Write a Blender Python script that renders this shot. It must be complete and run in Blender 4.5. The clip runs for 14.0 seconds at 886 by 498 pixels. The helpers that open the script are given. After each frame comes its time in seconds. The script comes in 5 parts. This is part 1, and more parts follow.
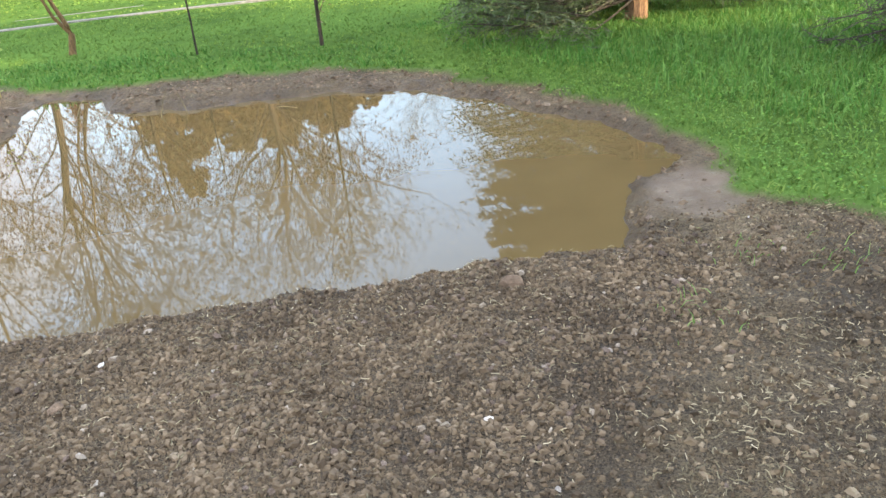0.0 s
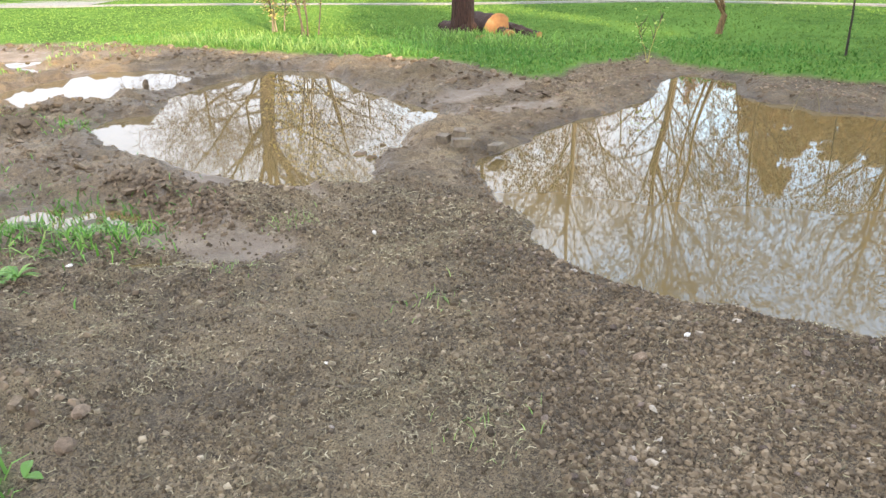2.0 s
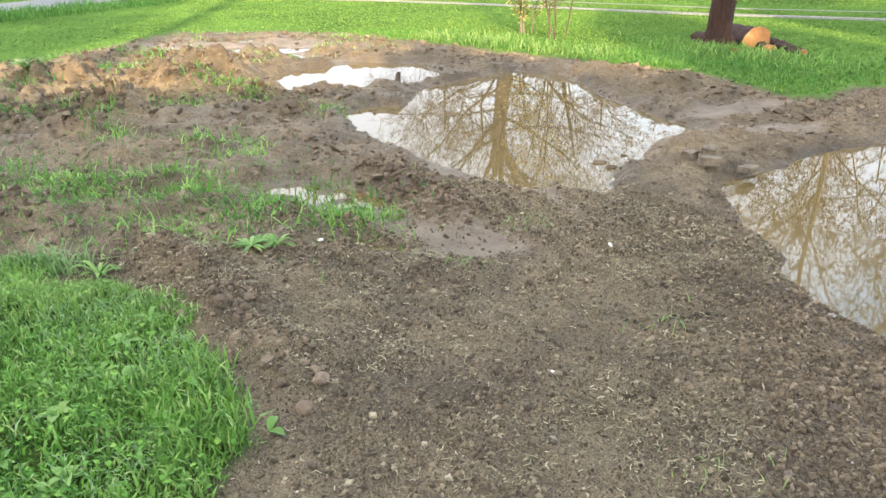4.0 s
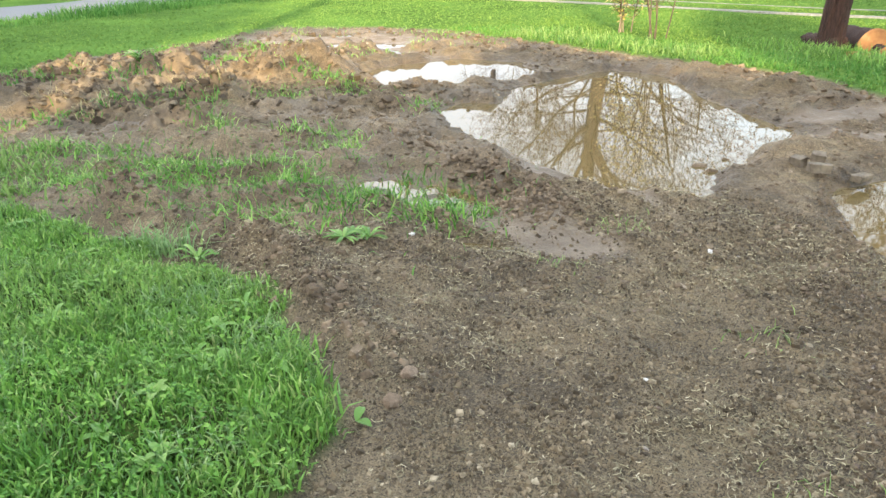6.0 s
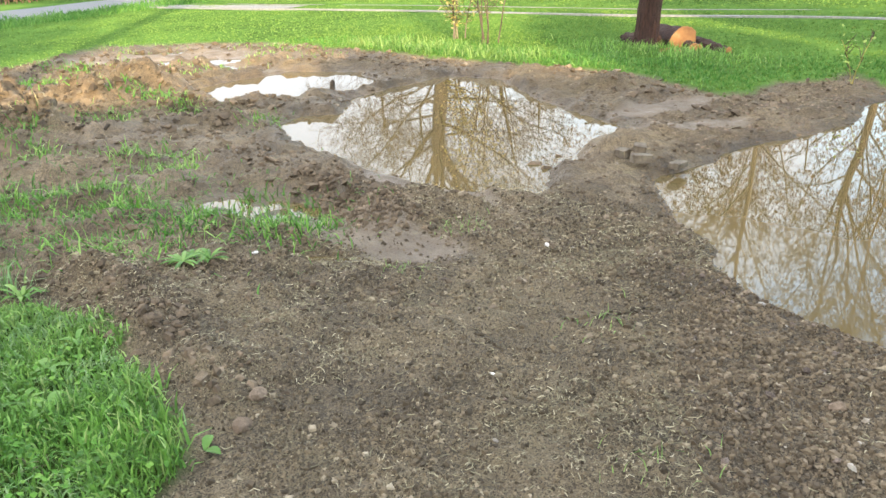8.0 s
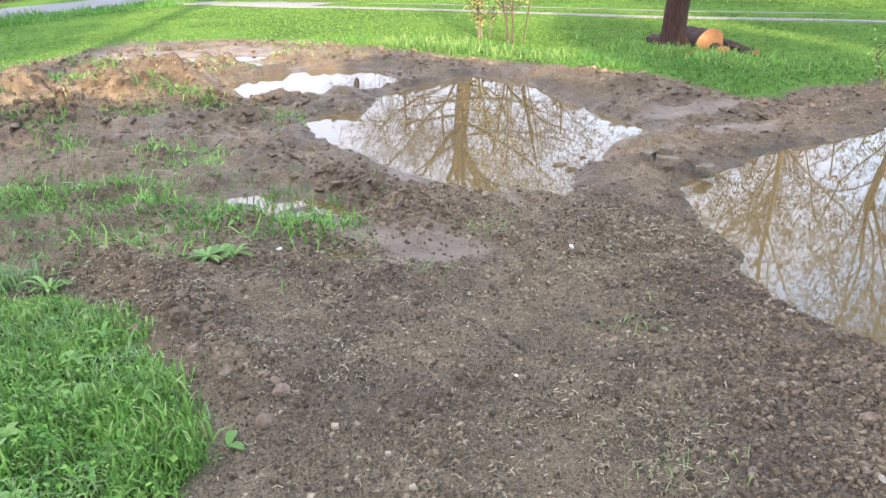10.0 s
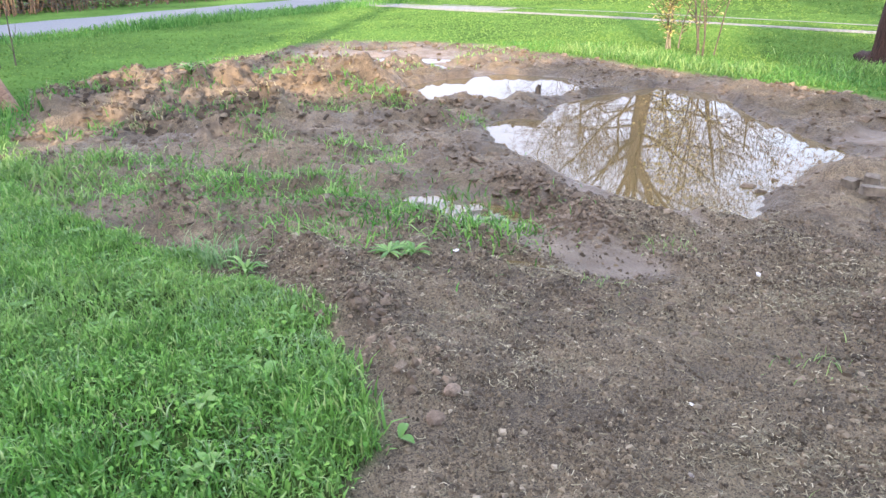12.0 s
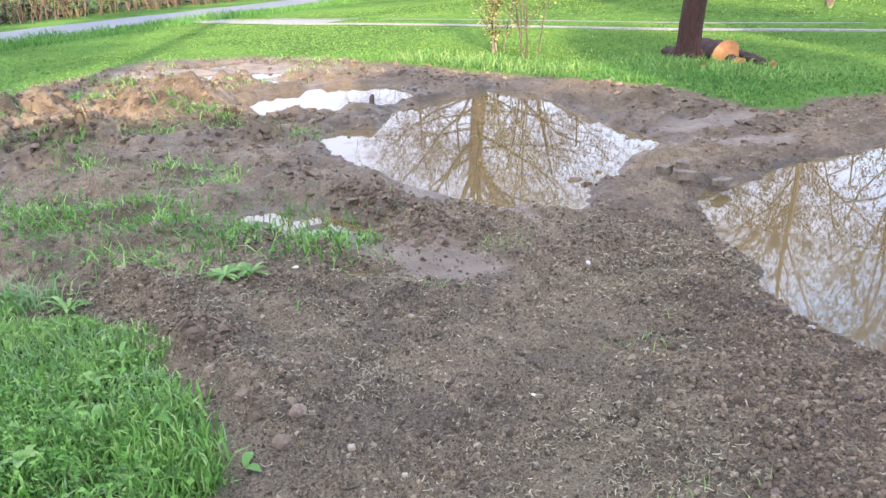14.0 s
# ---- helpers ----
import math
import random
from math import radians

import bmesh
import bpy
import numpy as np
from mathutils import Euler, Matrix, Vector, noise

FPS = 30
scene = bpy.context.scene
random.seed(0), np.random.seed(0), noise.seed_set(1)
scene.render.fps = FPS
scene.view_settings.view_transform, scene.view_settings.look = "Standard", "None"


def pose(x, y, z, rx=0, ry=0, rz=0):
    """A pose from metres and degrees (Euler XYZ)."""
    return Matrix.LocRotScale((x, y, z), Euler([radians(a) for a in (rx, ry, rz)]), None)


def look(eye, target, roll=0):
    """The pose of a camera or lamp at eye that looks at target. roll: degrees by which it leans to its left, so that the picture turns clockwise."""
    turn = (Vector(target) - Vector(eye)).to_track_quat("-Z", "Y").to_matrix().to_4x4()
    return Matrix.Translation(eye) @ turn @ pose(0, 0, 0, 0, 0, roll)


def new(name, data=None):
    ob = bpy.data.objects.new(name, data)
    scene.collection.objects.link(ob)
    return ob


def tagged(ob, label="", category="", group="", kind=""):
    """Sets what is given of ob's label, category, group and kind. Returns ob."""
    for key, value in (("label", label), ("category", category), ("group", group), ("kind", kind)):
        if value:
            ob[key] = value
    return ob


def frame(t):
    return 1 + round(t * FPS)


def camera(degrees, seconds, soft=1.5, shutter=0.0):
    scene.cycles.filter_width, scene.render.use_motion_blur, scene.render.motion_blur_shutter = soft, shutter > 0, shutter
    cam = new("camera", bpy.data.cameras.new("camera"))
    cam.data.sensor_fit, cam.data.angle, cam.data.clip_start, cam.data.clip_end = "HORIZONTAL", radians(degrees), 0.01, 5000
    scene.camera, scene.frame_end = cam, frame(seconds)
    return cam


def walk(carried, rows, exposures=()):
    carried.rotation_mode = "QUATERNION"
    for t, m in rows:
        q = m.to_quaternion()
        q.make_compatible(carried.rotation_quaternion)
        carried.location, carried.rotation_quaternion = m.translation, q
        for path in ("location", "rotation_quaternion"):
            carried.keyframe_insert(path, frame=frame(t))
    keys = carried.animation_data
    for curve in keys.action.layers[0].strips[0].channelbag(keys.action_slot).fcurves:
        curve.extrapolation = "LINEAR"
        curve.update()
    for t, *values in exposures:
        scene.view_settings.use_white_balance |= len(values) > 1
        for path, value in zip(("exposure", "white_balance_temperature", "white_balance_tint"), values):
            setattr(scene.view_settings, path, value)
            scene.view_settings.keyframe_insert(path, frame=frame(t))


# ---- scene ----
cam = camera(59.0, 14.0, soft=1.5)
# seconds, eye x y z, yaw, pitch, roll
PATH_ROWS = [
    (0.0, 0.000, 0.000, 1.462, -0.66, -24.61, -6.32),
    (0.5, 0.014, -0.004, 1.461, -3.75, -24.83, -5.47),
    (0.8, -0.001, -0.013, 1.473, -5.64, -24.76, -3.73),
    (1.0, -0.036, -0.014, 1.471, -0.28, -24.31, -2.34),
    (1.1, -0.057, -0.016, 1.479, 3.36, -24.21, -2.01),
    (1.2, -0.082, -0.025, 1.490, 10.44, -23.98, -2.19),
    (1.3, -0.107, -0.034, 1.487, 15.02, -23.64, -1.93),
    (1.4, -0.137, -0.059, 1.508, 21.41, -23.52, -1.29),
    (1.5, -0.162, -0.065, 1.503, 26.40, -23.29, -1.53),
    (1.6, -0.180, -0.093, 1.510, 31.00, -23.08, -1.29),
    (2.0, -0.227, -0.102, 1.508, 40.79, -22.53, -2.59),
    (2.5, -0.252, -0.121, 1.509, 46.58, -22.13, -3.45),
    (3.0, -0.269, -0.124, 1.506, 49.36, -21.79, -3.61),
    (3.5, -0.302, -0.140, 1.508, 52.65, -21.75, -2.52),
    (4.0, -0.334, -0.156, 1.509, 57.31, -21.74, -1.36),
    (4.2, -0.344, -0.160, 1.511, 59.13, -21.78, -1.42),
    (6.3, -0.378, -0.167, 1.488, 64.00, -21.71, -1.35),
    (6.5, -0.374, -0.161, 1.487, 63.01, -21.70, -1.36),
    (7.0, -0.362, -0.141, 1.490, 59.74, -21.58, -1.94),
    (7.5, -0.342, -0.124, 1.494, 55.68, -21.48, -2.22),
    (7.7, -0.326, -0.113, 1.496, 53.26, -21.43, -2.52),
    (9.8, -0.344, -0.117, 1.496, 53.08, -21.25, -1.44),
    (10.0, -0.350, -0.125, 1.494, 54.52, -21.38, -1.77),
    (10.5, -0.358, -0.141, 1.503, 58.02, -21.32, -0.81),
    (11.0, -0.371, -0.176, 1.512, 63.03, -21.11, -0.61),
    (11.5, -0.381, -0.179, 1.511, 65.38, -20.96, -1.28),
    (12.0, -0.380, -0.191, 1.518, 67.06, -20.75, -1.26),
    (12.5, -0.391, -0.207, 1.530, 69.01, -20.29, -0.72),
    (13.0, -0.393, -0.182, 1.509, 68.55, -19.80, -2.29),
    (13.5, -0.382, -0.150, 1.507, 63.10, -19.99, -2.57),
    (14.0, -0.361, -0.113, 1.510, 55.76, -20.38, -2.66),
]
walk(cam, [(t, pose(x, y, z, 90 + pitch, 0, yaw) @ pose(0, 0, 0, 0, 0, roll)) for t, x, y, z, yaw, pitch, roll in PATH_ROWS],
     exposures=[(0.0, 1.42, 6560, 12.0), (3.0, 1.42, 6720, 11.5), (4.2, 1.42, 6800, 9.0), (6.3, 1.40, 6820, 7.0), (7.7, 1.40, 6820, 7.5), (9.8, 1.42, 6250, 16.5), (10.9, 1.42, 6000, 19.5), (14.0, 1.44, 5880, 20.5)])

# ---- light ----
SUN_ELEV, SUN_AZ = radians(15.5), math.atan2(-0.47, 0.88)   # the low sun stands behind the camera
world = bpy.data.worlds.new("sky")
scene.world = world
world.use_nodes = True
wn, wl = world.node_tree.nodes, world.node_tree.links
wn.clear()
w_out, w_bg = wn.new("ShaderNodeOutputWorld"), wn.new("ShaderNodeBackground")
w_sky = wn.new("ShaderNodeTexSky")
w_sky.sky_type, w_sky.sun_disc = "NISHITA", False
w_sky.sun_elevation, w_sky.sun_rotation = SUN_ELEV, math.pi / 2 - SUN_AZ
w_sky.air_density, w_sky.dust_density = 1.0, 1.5
w_co = wn.new("ShaderNodeTexCoord")
w_map = wn.new("ShaderNodeMapping")
w_map.inputs["Scale"].default_value = (1.0, 1.0, 2.6)
w_map.inputs["Location"].default_value = (0.35, 0.1, 0.0)
w_noise = wn.new("ShaderNodeTexNoise")
w_noise.inputs["Scale"].default_value, w_noise.inputs["Detail"].default_value = 1.7, 7.0
w_noise.inputs["Roughness"].default_value = 0.55
w_ramp = wn.new("ShaderNodeValToRGB")
w_ramp.color_ramp.elements[0].position, w_ramp.color_ramp.elements[1].position = 0.37, 0.57
w_gain = wn.new("ShaderNodeVectorMath")
w_gain.operation = "SCALE"
w_gain.inputs["Scale"].default_value = 1.7
w_mix = wn.new("ShaderNodeMix")
w_mix.data_type = "RGBA"
w_mix.inputs[7].default_value = (4.0, 4.34, 5.0, 1.0)
wl.new(w_co.outputs["Generated"], w_map.inputs["Vector"])
wl.new(w_map.outputs["Vector"], w_noise.inputs["Vector"])
w_dot, w_lean, w_sum = wn.new("ShaderNodeVectorMath"), wn.new("ShaderNodeMath"), wn.new("ShaderNodeMath")
w_dot.operation, w_lean.operation, w_sum.operation = "DOT_PRODUCT", "MULTIPLY", "ADD"
w_dot.inputs[1].default_value = (-0.8, -0.85, 0.25)          # more cloud in the west than in the north
w_lean.inputs[1].default_value = 0.45
wl.new(w_co.outputs["Generated"], w_dot.inputs[0])
wl.new(w_dot.outputs["Value"], w_lean.inputs[0])
wl.new(w_lean.outputs["Value"], w_sum.inputs[0])
wl.new(w_noise.outputs["Fac"], w_sum.inputs[1])
wl.new(w_sum.outputs["Value"], w_ramp.inputs["Fac"])
wl.new(w_sky.outputs["Color"], w_gain.inputs[0])
wl.new(w_ramp.outputs["Color"], w_mix.inputs["Factor"])
wl.new(w_gain.outputs["Vector"], w_mix.inputs[6])
w_sep, w_grad, w_lift = wn.new("ShaderNodeSeparateXYZ"), wn.new("ShaderNodeMapRange"), wn.new("ShaderNodeVectorMath")
w_grad.inputs["From Min"].default_value, w_grad.inputs["From Max"].default_value = 0.15, 0.52
w_grad.inputs["To Min"].default_value, w_grad.inputs["To Max"].default_value = 0.72, 1.36   # an even cloud cover is brightest overhead
w_lift.operation = "SCALE"
wl.new(w_co.outputs["Generated"], w_sep.inputs["Vector"])
wl.new(w_sep.outputs["Z"], w_grad.inputs["Value"])
wl.new(w_mix.outputs[2], w_lift.inputs[0])
wl.new(w_grad.outputs["Result"], w_lift.inputs["Scale"])
wl.new(w_lift.outputs["Vector"], w_bg.inputs["Color"])
w_bg.inputs["Strength"].default_value = 0.25
wl.new(w_bg.outputs["Background"], w_out.inputs["Surface"])

sun = new("sun", bpy.data.lights.new("sun", "SUN"))
sun.data.energy, sun.data.angle, sun.data.color = 5.0, radians(0.6), (1.0, 0.82, 0.55)
sun_dir = Vector((math.cos(SUN_AZ) * math.cos(SUN_ELEV), math.sin(SUN_AZ) * math.cos(SUN_ELEV), math.sin(SUN_ELEV)))
sun.matrix_world = look(tuple(sun_dir * 100), (0, 0, 0))


# ---- materials ----
class Mat:
    """A small wrapper round one node material."""

    def __init__(self, name, roughness=0.8, spec=0.5):
        self.m = bpy.data.materials.new(name)
        self.m.use_nodes = True
        self.n, self.l = self.m.node_tree.nodes, self.m.node_tree.links
        self.b = self.n["Principled BSDF"]
        self.b.inputs["Roughness"].default_value = roughness
        self.b.inputs["Specular IOR Level"].default_value = spec

    def coords(self, kind="Object"):
        return self.n.new("ShaderNodeTexCoord").outputs[kind]

    def noise(self, scale, detail=4.0, rough=0.6, stretch=None, kind="Object"):
        t = self.n.new("ShaderNodeTexNoise")
        t.inputs["Scale"].default_value, t.inputs["Detail"].default_value, t.inputs["Roughness"].default_value = scale, detail, rough
        v = self.coords(kind)
        if stretch:
            mp = self.n.new("ShaderNodeMapping")
            mp.inputs["Scale"].default_value = stretch
            self.l.new(v, mp.inputs["Vector"])
            v = mp.outputs["Vector"]
        self.l.new(v, t.inputs["Vector"])
        return t.outputs["Fac"]

    def ramp(self, fac, *stops):
        r = self.n.new("ShaderNodeValToRGB")
        e = r.color_ramp.elements
        while len(e) < len(stops):
            e.new(0.5)
        for el, (p, c) in zip(e, stops):
            el.position, el.color = p, (*c, 1.0) if len(c) == 3 else c
        self.l.new(fac, r.inputs["Fac"])
        return r.outputs["Color"]

    def step(self, fac, a, b):
        r = self.n.new("ShaderNodeMapRange")
        r.inputs["From Min"].default_value, r.inputs["From Max"].default_value = a, b
        self.l.new(fac, r.inputs["Value"])
        return r.outputs["Result"]

    def mix(self, fac, a, b, blend="MIX"):
        x = self.n.new("ShaderNodeMix")
        x.data_type, x.blend_type = "RGBA", blend
        for sock, v in ((x.inputs["Factor"], fac), (x.inputs[6], a), (x.inputs[7], b)):
            if isinstance(v, tuple):
                sock.default_value = (*v, 1.0)
            elif isinstance(v, (int, float)):
                sock.default_value = v
            else:
                self.l.new(v, sock)
        return x.outputs[2]

    def maths(self, op, a, b=0.0):
        x = self.n.new("ShaderNodeMath")
        x.operation = op
        for sock, v in zip(x.inputs, (a, b)):
            if isinstance(v, (int, float)):
                sock.default_value = v
            else:
                self.l.new(v, sock)
        return x.outputs[0]

    def attr(self, name):
        a = self.n.new("ShaderNodeAttribute")
        a.attribute_name = name
        return a.outputs["Fac"]

    def island(self):
        return self.n.new("ShaderNodeNewGeometry").outputs["Random Per Island"]

    def per_object(self):
        return self.n.new("ShaderNodeObjectInfo").outputs["Random"]

    def color(self, c):
        if isinstance(c, tuple):
            self.b.inputs["Base Color"].default_value = (*c, 1.0)
        else:
            self.l.new(c, self.b.inputs["Base Color"])
        return self

    def rough(self, r):
        self.l.new(r, self.b.inputs["Roughness"])
        return self

    def bump(self, h, dist=0.01, strength=1.0):
        b = self.n.new("ShaderNodeBump")
        b.inputs["Distance"].default_value, b.inputs["Strength"].default_value = dist, strength
        self.l.new(h, b.inputs["Height"])
        self.l.new(b.outputs["Normal"], self.b.inputs["Normal"])
        return self


def leaf_mat(name, stops, rough=0.5, trans=0.25, vary="island", shine=0.35):
    m = Mat(name, rough, shine)
    fac = m.island() if vary == "island" else m.per_object()
    c = m.ramp(fac, *stops)
    c = m.mix(m.step(m.noise(0.6, 2.0), 0.35, 0.65), c, m.mix(0.30, c, stops[-1][1]))
    c = m.mix(m.step(m.noise(5.0, 3.0), 0.45, 0.7), c, m.mix(0.45, c, stops[0][1]))
    m.color(c)
    if trans:
        t = m.n.new("ShaderNodeBsdfTranslucent")
        m.l.new(c, t.inputs["Color"])
        a = m.n.new("ShaderNodeMixShader")
        a.inputs["Fac"].default_value = trans
        m.l.new(m.b.outputs["BSDF"], a.inputs[1])
        m.l.new(t.outputs["BSDF"], a.inputs[2])
        m.l.new(a.outputs["Shader"], m.n["Material Output"].inputs["Surface"])
    return m.m


def make_ground_mat():
    m = Mat("mud_and_lawn_soil", 0.9, 0.28)
    fine, mid, big = m.noise(60, 5), m.noise(9, 5), m.noise(1.1, 4)
    soil = m.ramp(mid, (0.3, (0.040, 0.029, 0.017)), (0.5, (0.092, 0.068, 0.040)), (0.72, (0.170, 0.129, 0.079)))
    soil = m.mix(m.step(fine, 0.42, 0.72), soil, (0.160, 0.123, 0.071))
    soil = m.mix(m.maths("MULTIPLY", m.step(big, 0.45, 0.65), 0.35), soil, (0.140, 0.107, 0.062))
    soil = m.mix(m.maths("MULTIPLY", m.step(m.noise(2.3, 5), 0.48, 0.68), 0.22), soil, (0.118, 0.104, 0.048))
    stony = m.ramp(fine, (0.3, (0.042, 0.030, 0.0175)), (0.55, (0.104, 0.078, 0.048)), (0.75, (0.172, 0.132, 0.084)))
    grit = m.noise(170, 3, 0.7)
    soil = m.mix(m.attr("gravel"), soil, stony)
    soil = m.mix(m.maths("MULTIPLY", m.step(grit, 0.56, 0.66), 0.8), soil, (0.185, 0.150, 0.095))
    # shaded crevices between crumbs, painted as near-black specks at two scales
    soil = m.mix(m.maths("MULTIPLY", m.step(grit, 0.49, 0.38), 0.9), soil, (0.014, 0.010, 0.006))
    soil = m.mix(m.maths("MULTIPLY", m.step(m.noise(75, 4, 0.7), 0.46, 0.36), 0.75), soil, (0.020, 0.015, 0.010))
    soil = m.mix(m.maths("MULTIPLY", m.step(m.noise(95, 3, 0.7), 0.58, 0.68), 0.6), soil, (0.230, 0.185, 0.125))
    clay = m.ramp(mid, (0.3, (0.070, 0.050, 0.030)), (0.7, (0.190, 0.143, 0.088)))
    soil = m.mix(m.attr("clay"), soil, clay)
    damp = m.noise(1.6, 5, 0.65)
    soil = m.mix(m.step(damp, 0.40, 0.62), m.mix(1.0, soil, (0.72, 0.70, 0.68), "MULTIPLY"), m.mix(1.0, soil, (1.18, 1.16, 1.12), "MULTIPLY"))
    wet = m.attr("wet")
    soil = m.mix(wet, soil, m.mix(1.0, soil, (0.88, 0.85, 0.83), "MULTIPLY"))
    # soil made paler towards the left
    soil = m.mix(m.attr("left_pale"), soil, m.mix(1.0, soil, (1.36, 1.31, 1.28), "MULTIPLY"))
    soil = m.mix(m.maths("MULTIPLY", m.attr("humus"), 0.7), soil, m.mix(1.0, soil, (0.56, 0.56, 0.54), "MULTIPLY"))
    flat = m.attr("flat")
    soil = m.mix(m.maths("MULTIPLY", flat, 0.7), soil, m.ramp(m.noise(3.5, 4), (0.35, (0.130, 0.098, 0.068)), (0.65, (0.205, 0.158, 0.115))))
    turf = m.ramp(m.noise(5, 4), (0.3, (0.040, 0.076, 0.020)), (0.6, (0.078, 0.140, 0.032)), (0.8, (0.128, 0.184, 0.048)))
    turf = m.mix(m.step(m.noise(0.35, 3), 0.4, 0.65), turf, (0.098, 0.174, 0.038))
    # shade between the near lawn's blades, put into the ground colour
    gap_shade = m.ramp(m.noise(30, 4), (0.35, (0.018, 0.036, 0.008)), (0.7, (0.055, 0.080, 0.020)))
    turf = m.mix(m.attr("gap_shade"), turf, gap_shade)
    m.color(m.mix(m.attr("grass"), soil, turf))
    m.l.new(m.maths("MULTIPLY", m.maths("SUBTRACT", 1.0, m.attr("grass")), 0.28), m.b.inputs["Specular IOR Level"])   # turf has no sheen
    m.rough(m.maths("SUBTRACT", 0.86, m.maths("MULTIPLY", m.maths("MAXIMUM", wet, m.maths("MULTIPLY", flat, m.step(mid, 0.30, 0.75))), 0.46)))
    h = m.maths("ADD", m.maths("MULTIPLY", fine, 0.5), m.maths("ADD", mid, m.maths("MULTIPLY", grit, 0.16)))
    m.bump(h, 0.035, 1.0)
    return m.m


def make_water_mat(name, tone):
    m = Mat(name, 0.02, 0.5)
    m.b.inputs["IOR"].default_value = 1.44
    m.color(m.mix(m.step(m.noise(0.8, 3), 0.3, 0.7), tone, tuple(v * 0.8 for v in tone)))
    m.bump(m.noise(3.0, 2.0), 0.004, 0.05)
    return m.m


def make_bark_mat(name, dark, light, scale=6.0, rough=0.9):
    m = Mat(name, rough, 0.3)
    ridges = m.noise(scale, 6, 0.65, (6, 6, 1))
    c = m.ramp(ridges, (0.32, dark), (0.62, light))
    m.color(m.mix(m.step(m.noise(scale * 0.3, 3), 0.4, 0.7), c, m.mix(0.4, c, dark)))
    m.bump(ridges, 0.02, 0.9)
    return m.m


def make_stone_mat(name, stops, vary="island"):
    m = Mat(name, 0.9, 0.15)
    c = m.ramp(m.island() if vary == "island" else m.per_object(), *stops)
    c = m.mix(m.step(m.noise(1.6, 5, 0.65), 0.40, 0.62), m.mix(1.0, c, (0.74, 0.72, 0.70), "MULTIPLY"), m.mix(1.0, c, (1.16, 1.14, 1.11), "MULTIPLY"))
    m.color(m.mix(m.step(m.noise(45, 4), 0.35, 0.7), c, m.mix(0.5, c, (0.05, 0.04, 0.032))))
    m.bump(m.noise(90, 4), 0.004, 0.6)
    return m.m


GROUND = make_ground_mat()
WATER = make_water_mat("muddy_water", (0.118, 0.084, 0.035))
BARK = make_bark_mat("grey_brown_bark", (0.035, 0.026, 0.018), (0.13, 0.10, 0.07))
BARK_RED = make_bark_mat("red_brown_bark", (0.014, 0.008, 0.006), (0.060, 0.029, 0.021), 9.0)
BARK_PALE = make_bark_mat("pale_grey_bark", (0.018, 0.014, 0.010), (0.27, 0.225, 0.155), 4.0)
BARK_CONIFER = make_bark_mat("scaly_spruce_bark", (0.06, 0.035, 0.02), (0.30, 0.18, 0.10), 14.0)
BARK_DARK = make_bark_mat("dark_bark", (0.012, 0.010, 0.008), (0.055, 0.044, 0.033), 9.0)
TWIG = make_bark_mat("brown_twig", (0.03, 0.02, 0.013), (0.09, 0.06, 0.04), 20.0)
GRASS = leaf_mat("lawn_grass", ((0.0, (0.028, 0.088, 0.012)), (0.45, (0.088, 0.235, 0.028)), (0.85, (0.190, 0.370, 0.065)), (1.0, (0.340, 0.420, 0.150))), trans=0.3, shine=0.2)
GRASS_TALL = leaf_mat("tall_meadow_grass", ((0.0, (0.034, 0.105, 0.014)), (0.5, (0.070, 0.190, 0.034)), (1.0, (0.160, 0.285, 0.070))), trans=0.3, shine=0.12)
# lighter copy of the grass, with sunlit paleness put into its colour
PALE_GRASS = leaf_mat("pale_sunlit_grass", ((0.0, (0.070, 0.150, 0.030)), (0.5, (0.150, 0.260, 0.060)), (1.0, (0.270, 0.350, 0.120))), trans=0.35, shine=0.2)
MOWN = leaf_mat("mown_lawn", ((0.0, (0.056, 0.115, 0.022)), (0.5, (0.100, 0.182, 0.034)), (1.0, (0.180, 0.265, 0.062))), rough=0.8, trans=0.25, shine=0.08)
NEEDLES = leaf_mat("spruce_needles", ((0.0, (0.018, 0.034, 0.012)), (0.6, (0.042, 0.070, 0.023)), (1.0, (0.110, 0.125, 0.046))), trans=0.0)

# needles for the far row, with warm low sunlight put into their colour
NEEDLES_SUNLIT = leaf_mat("warm_sunlit_needles", ((0.0, (0.080, 0.056, 0.022)), (0.6, (0.150, 0.105, 0.040)), (1.0, (0.230, 0.165, 0.070))), trans=0.0, shine=0.15)


# ---- mesh helpers ----
def part(name, bm, material, parent=None, label=""):
    me = bpy.data.meshes.new(name)
    bm.to_mesh(me)
    bm.free()
    me.materials.append(material)
    ob = new(name, me)
    if parent:
        ob.parent = parent
    if label:
        ob["label"] = label
    return ob


def from_arrays(name, verts, faces, material, smooth=False):
    """A mesh from numpy arrays of vertices and of triangles (or quads)."""
    me = bpy.data.meshes.new(name)
    k = faces.shape[1]
    me.vertices.add(len(verts))
    me.vertices.foreach_set("co", np.ascontiguousarray(verts, dtype=np.float32).ravel())
    me.loops.add(faces.size)
    me.loops.foreach_set("vertex_index", np.ascontiguousarray(faces, dtype=np.int32).ravel())
    me.polygons.add(len(faces))
    me.polygons.foreach_set("loop_start", np.arange(0, faces.size, k, dtype=np.int32))
    me.update(calc_edges=True)
    me.validate()
    me.materials.append(material)
    me.shade_smooth() if smooth else me.shade_flat()
    return me


def empty_at(name, x, y, z=0.0):
    ob = new(name)
    ob.empty_display_size = 0.1
    ob.matrix_basis = pose(x, y, z)
    return ob


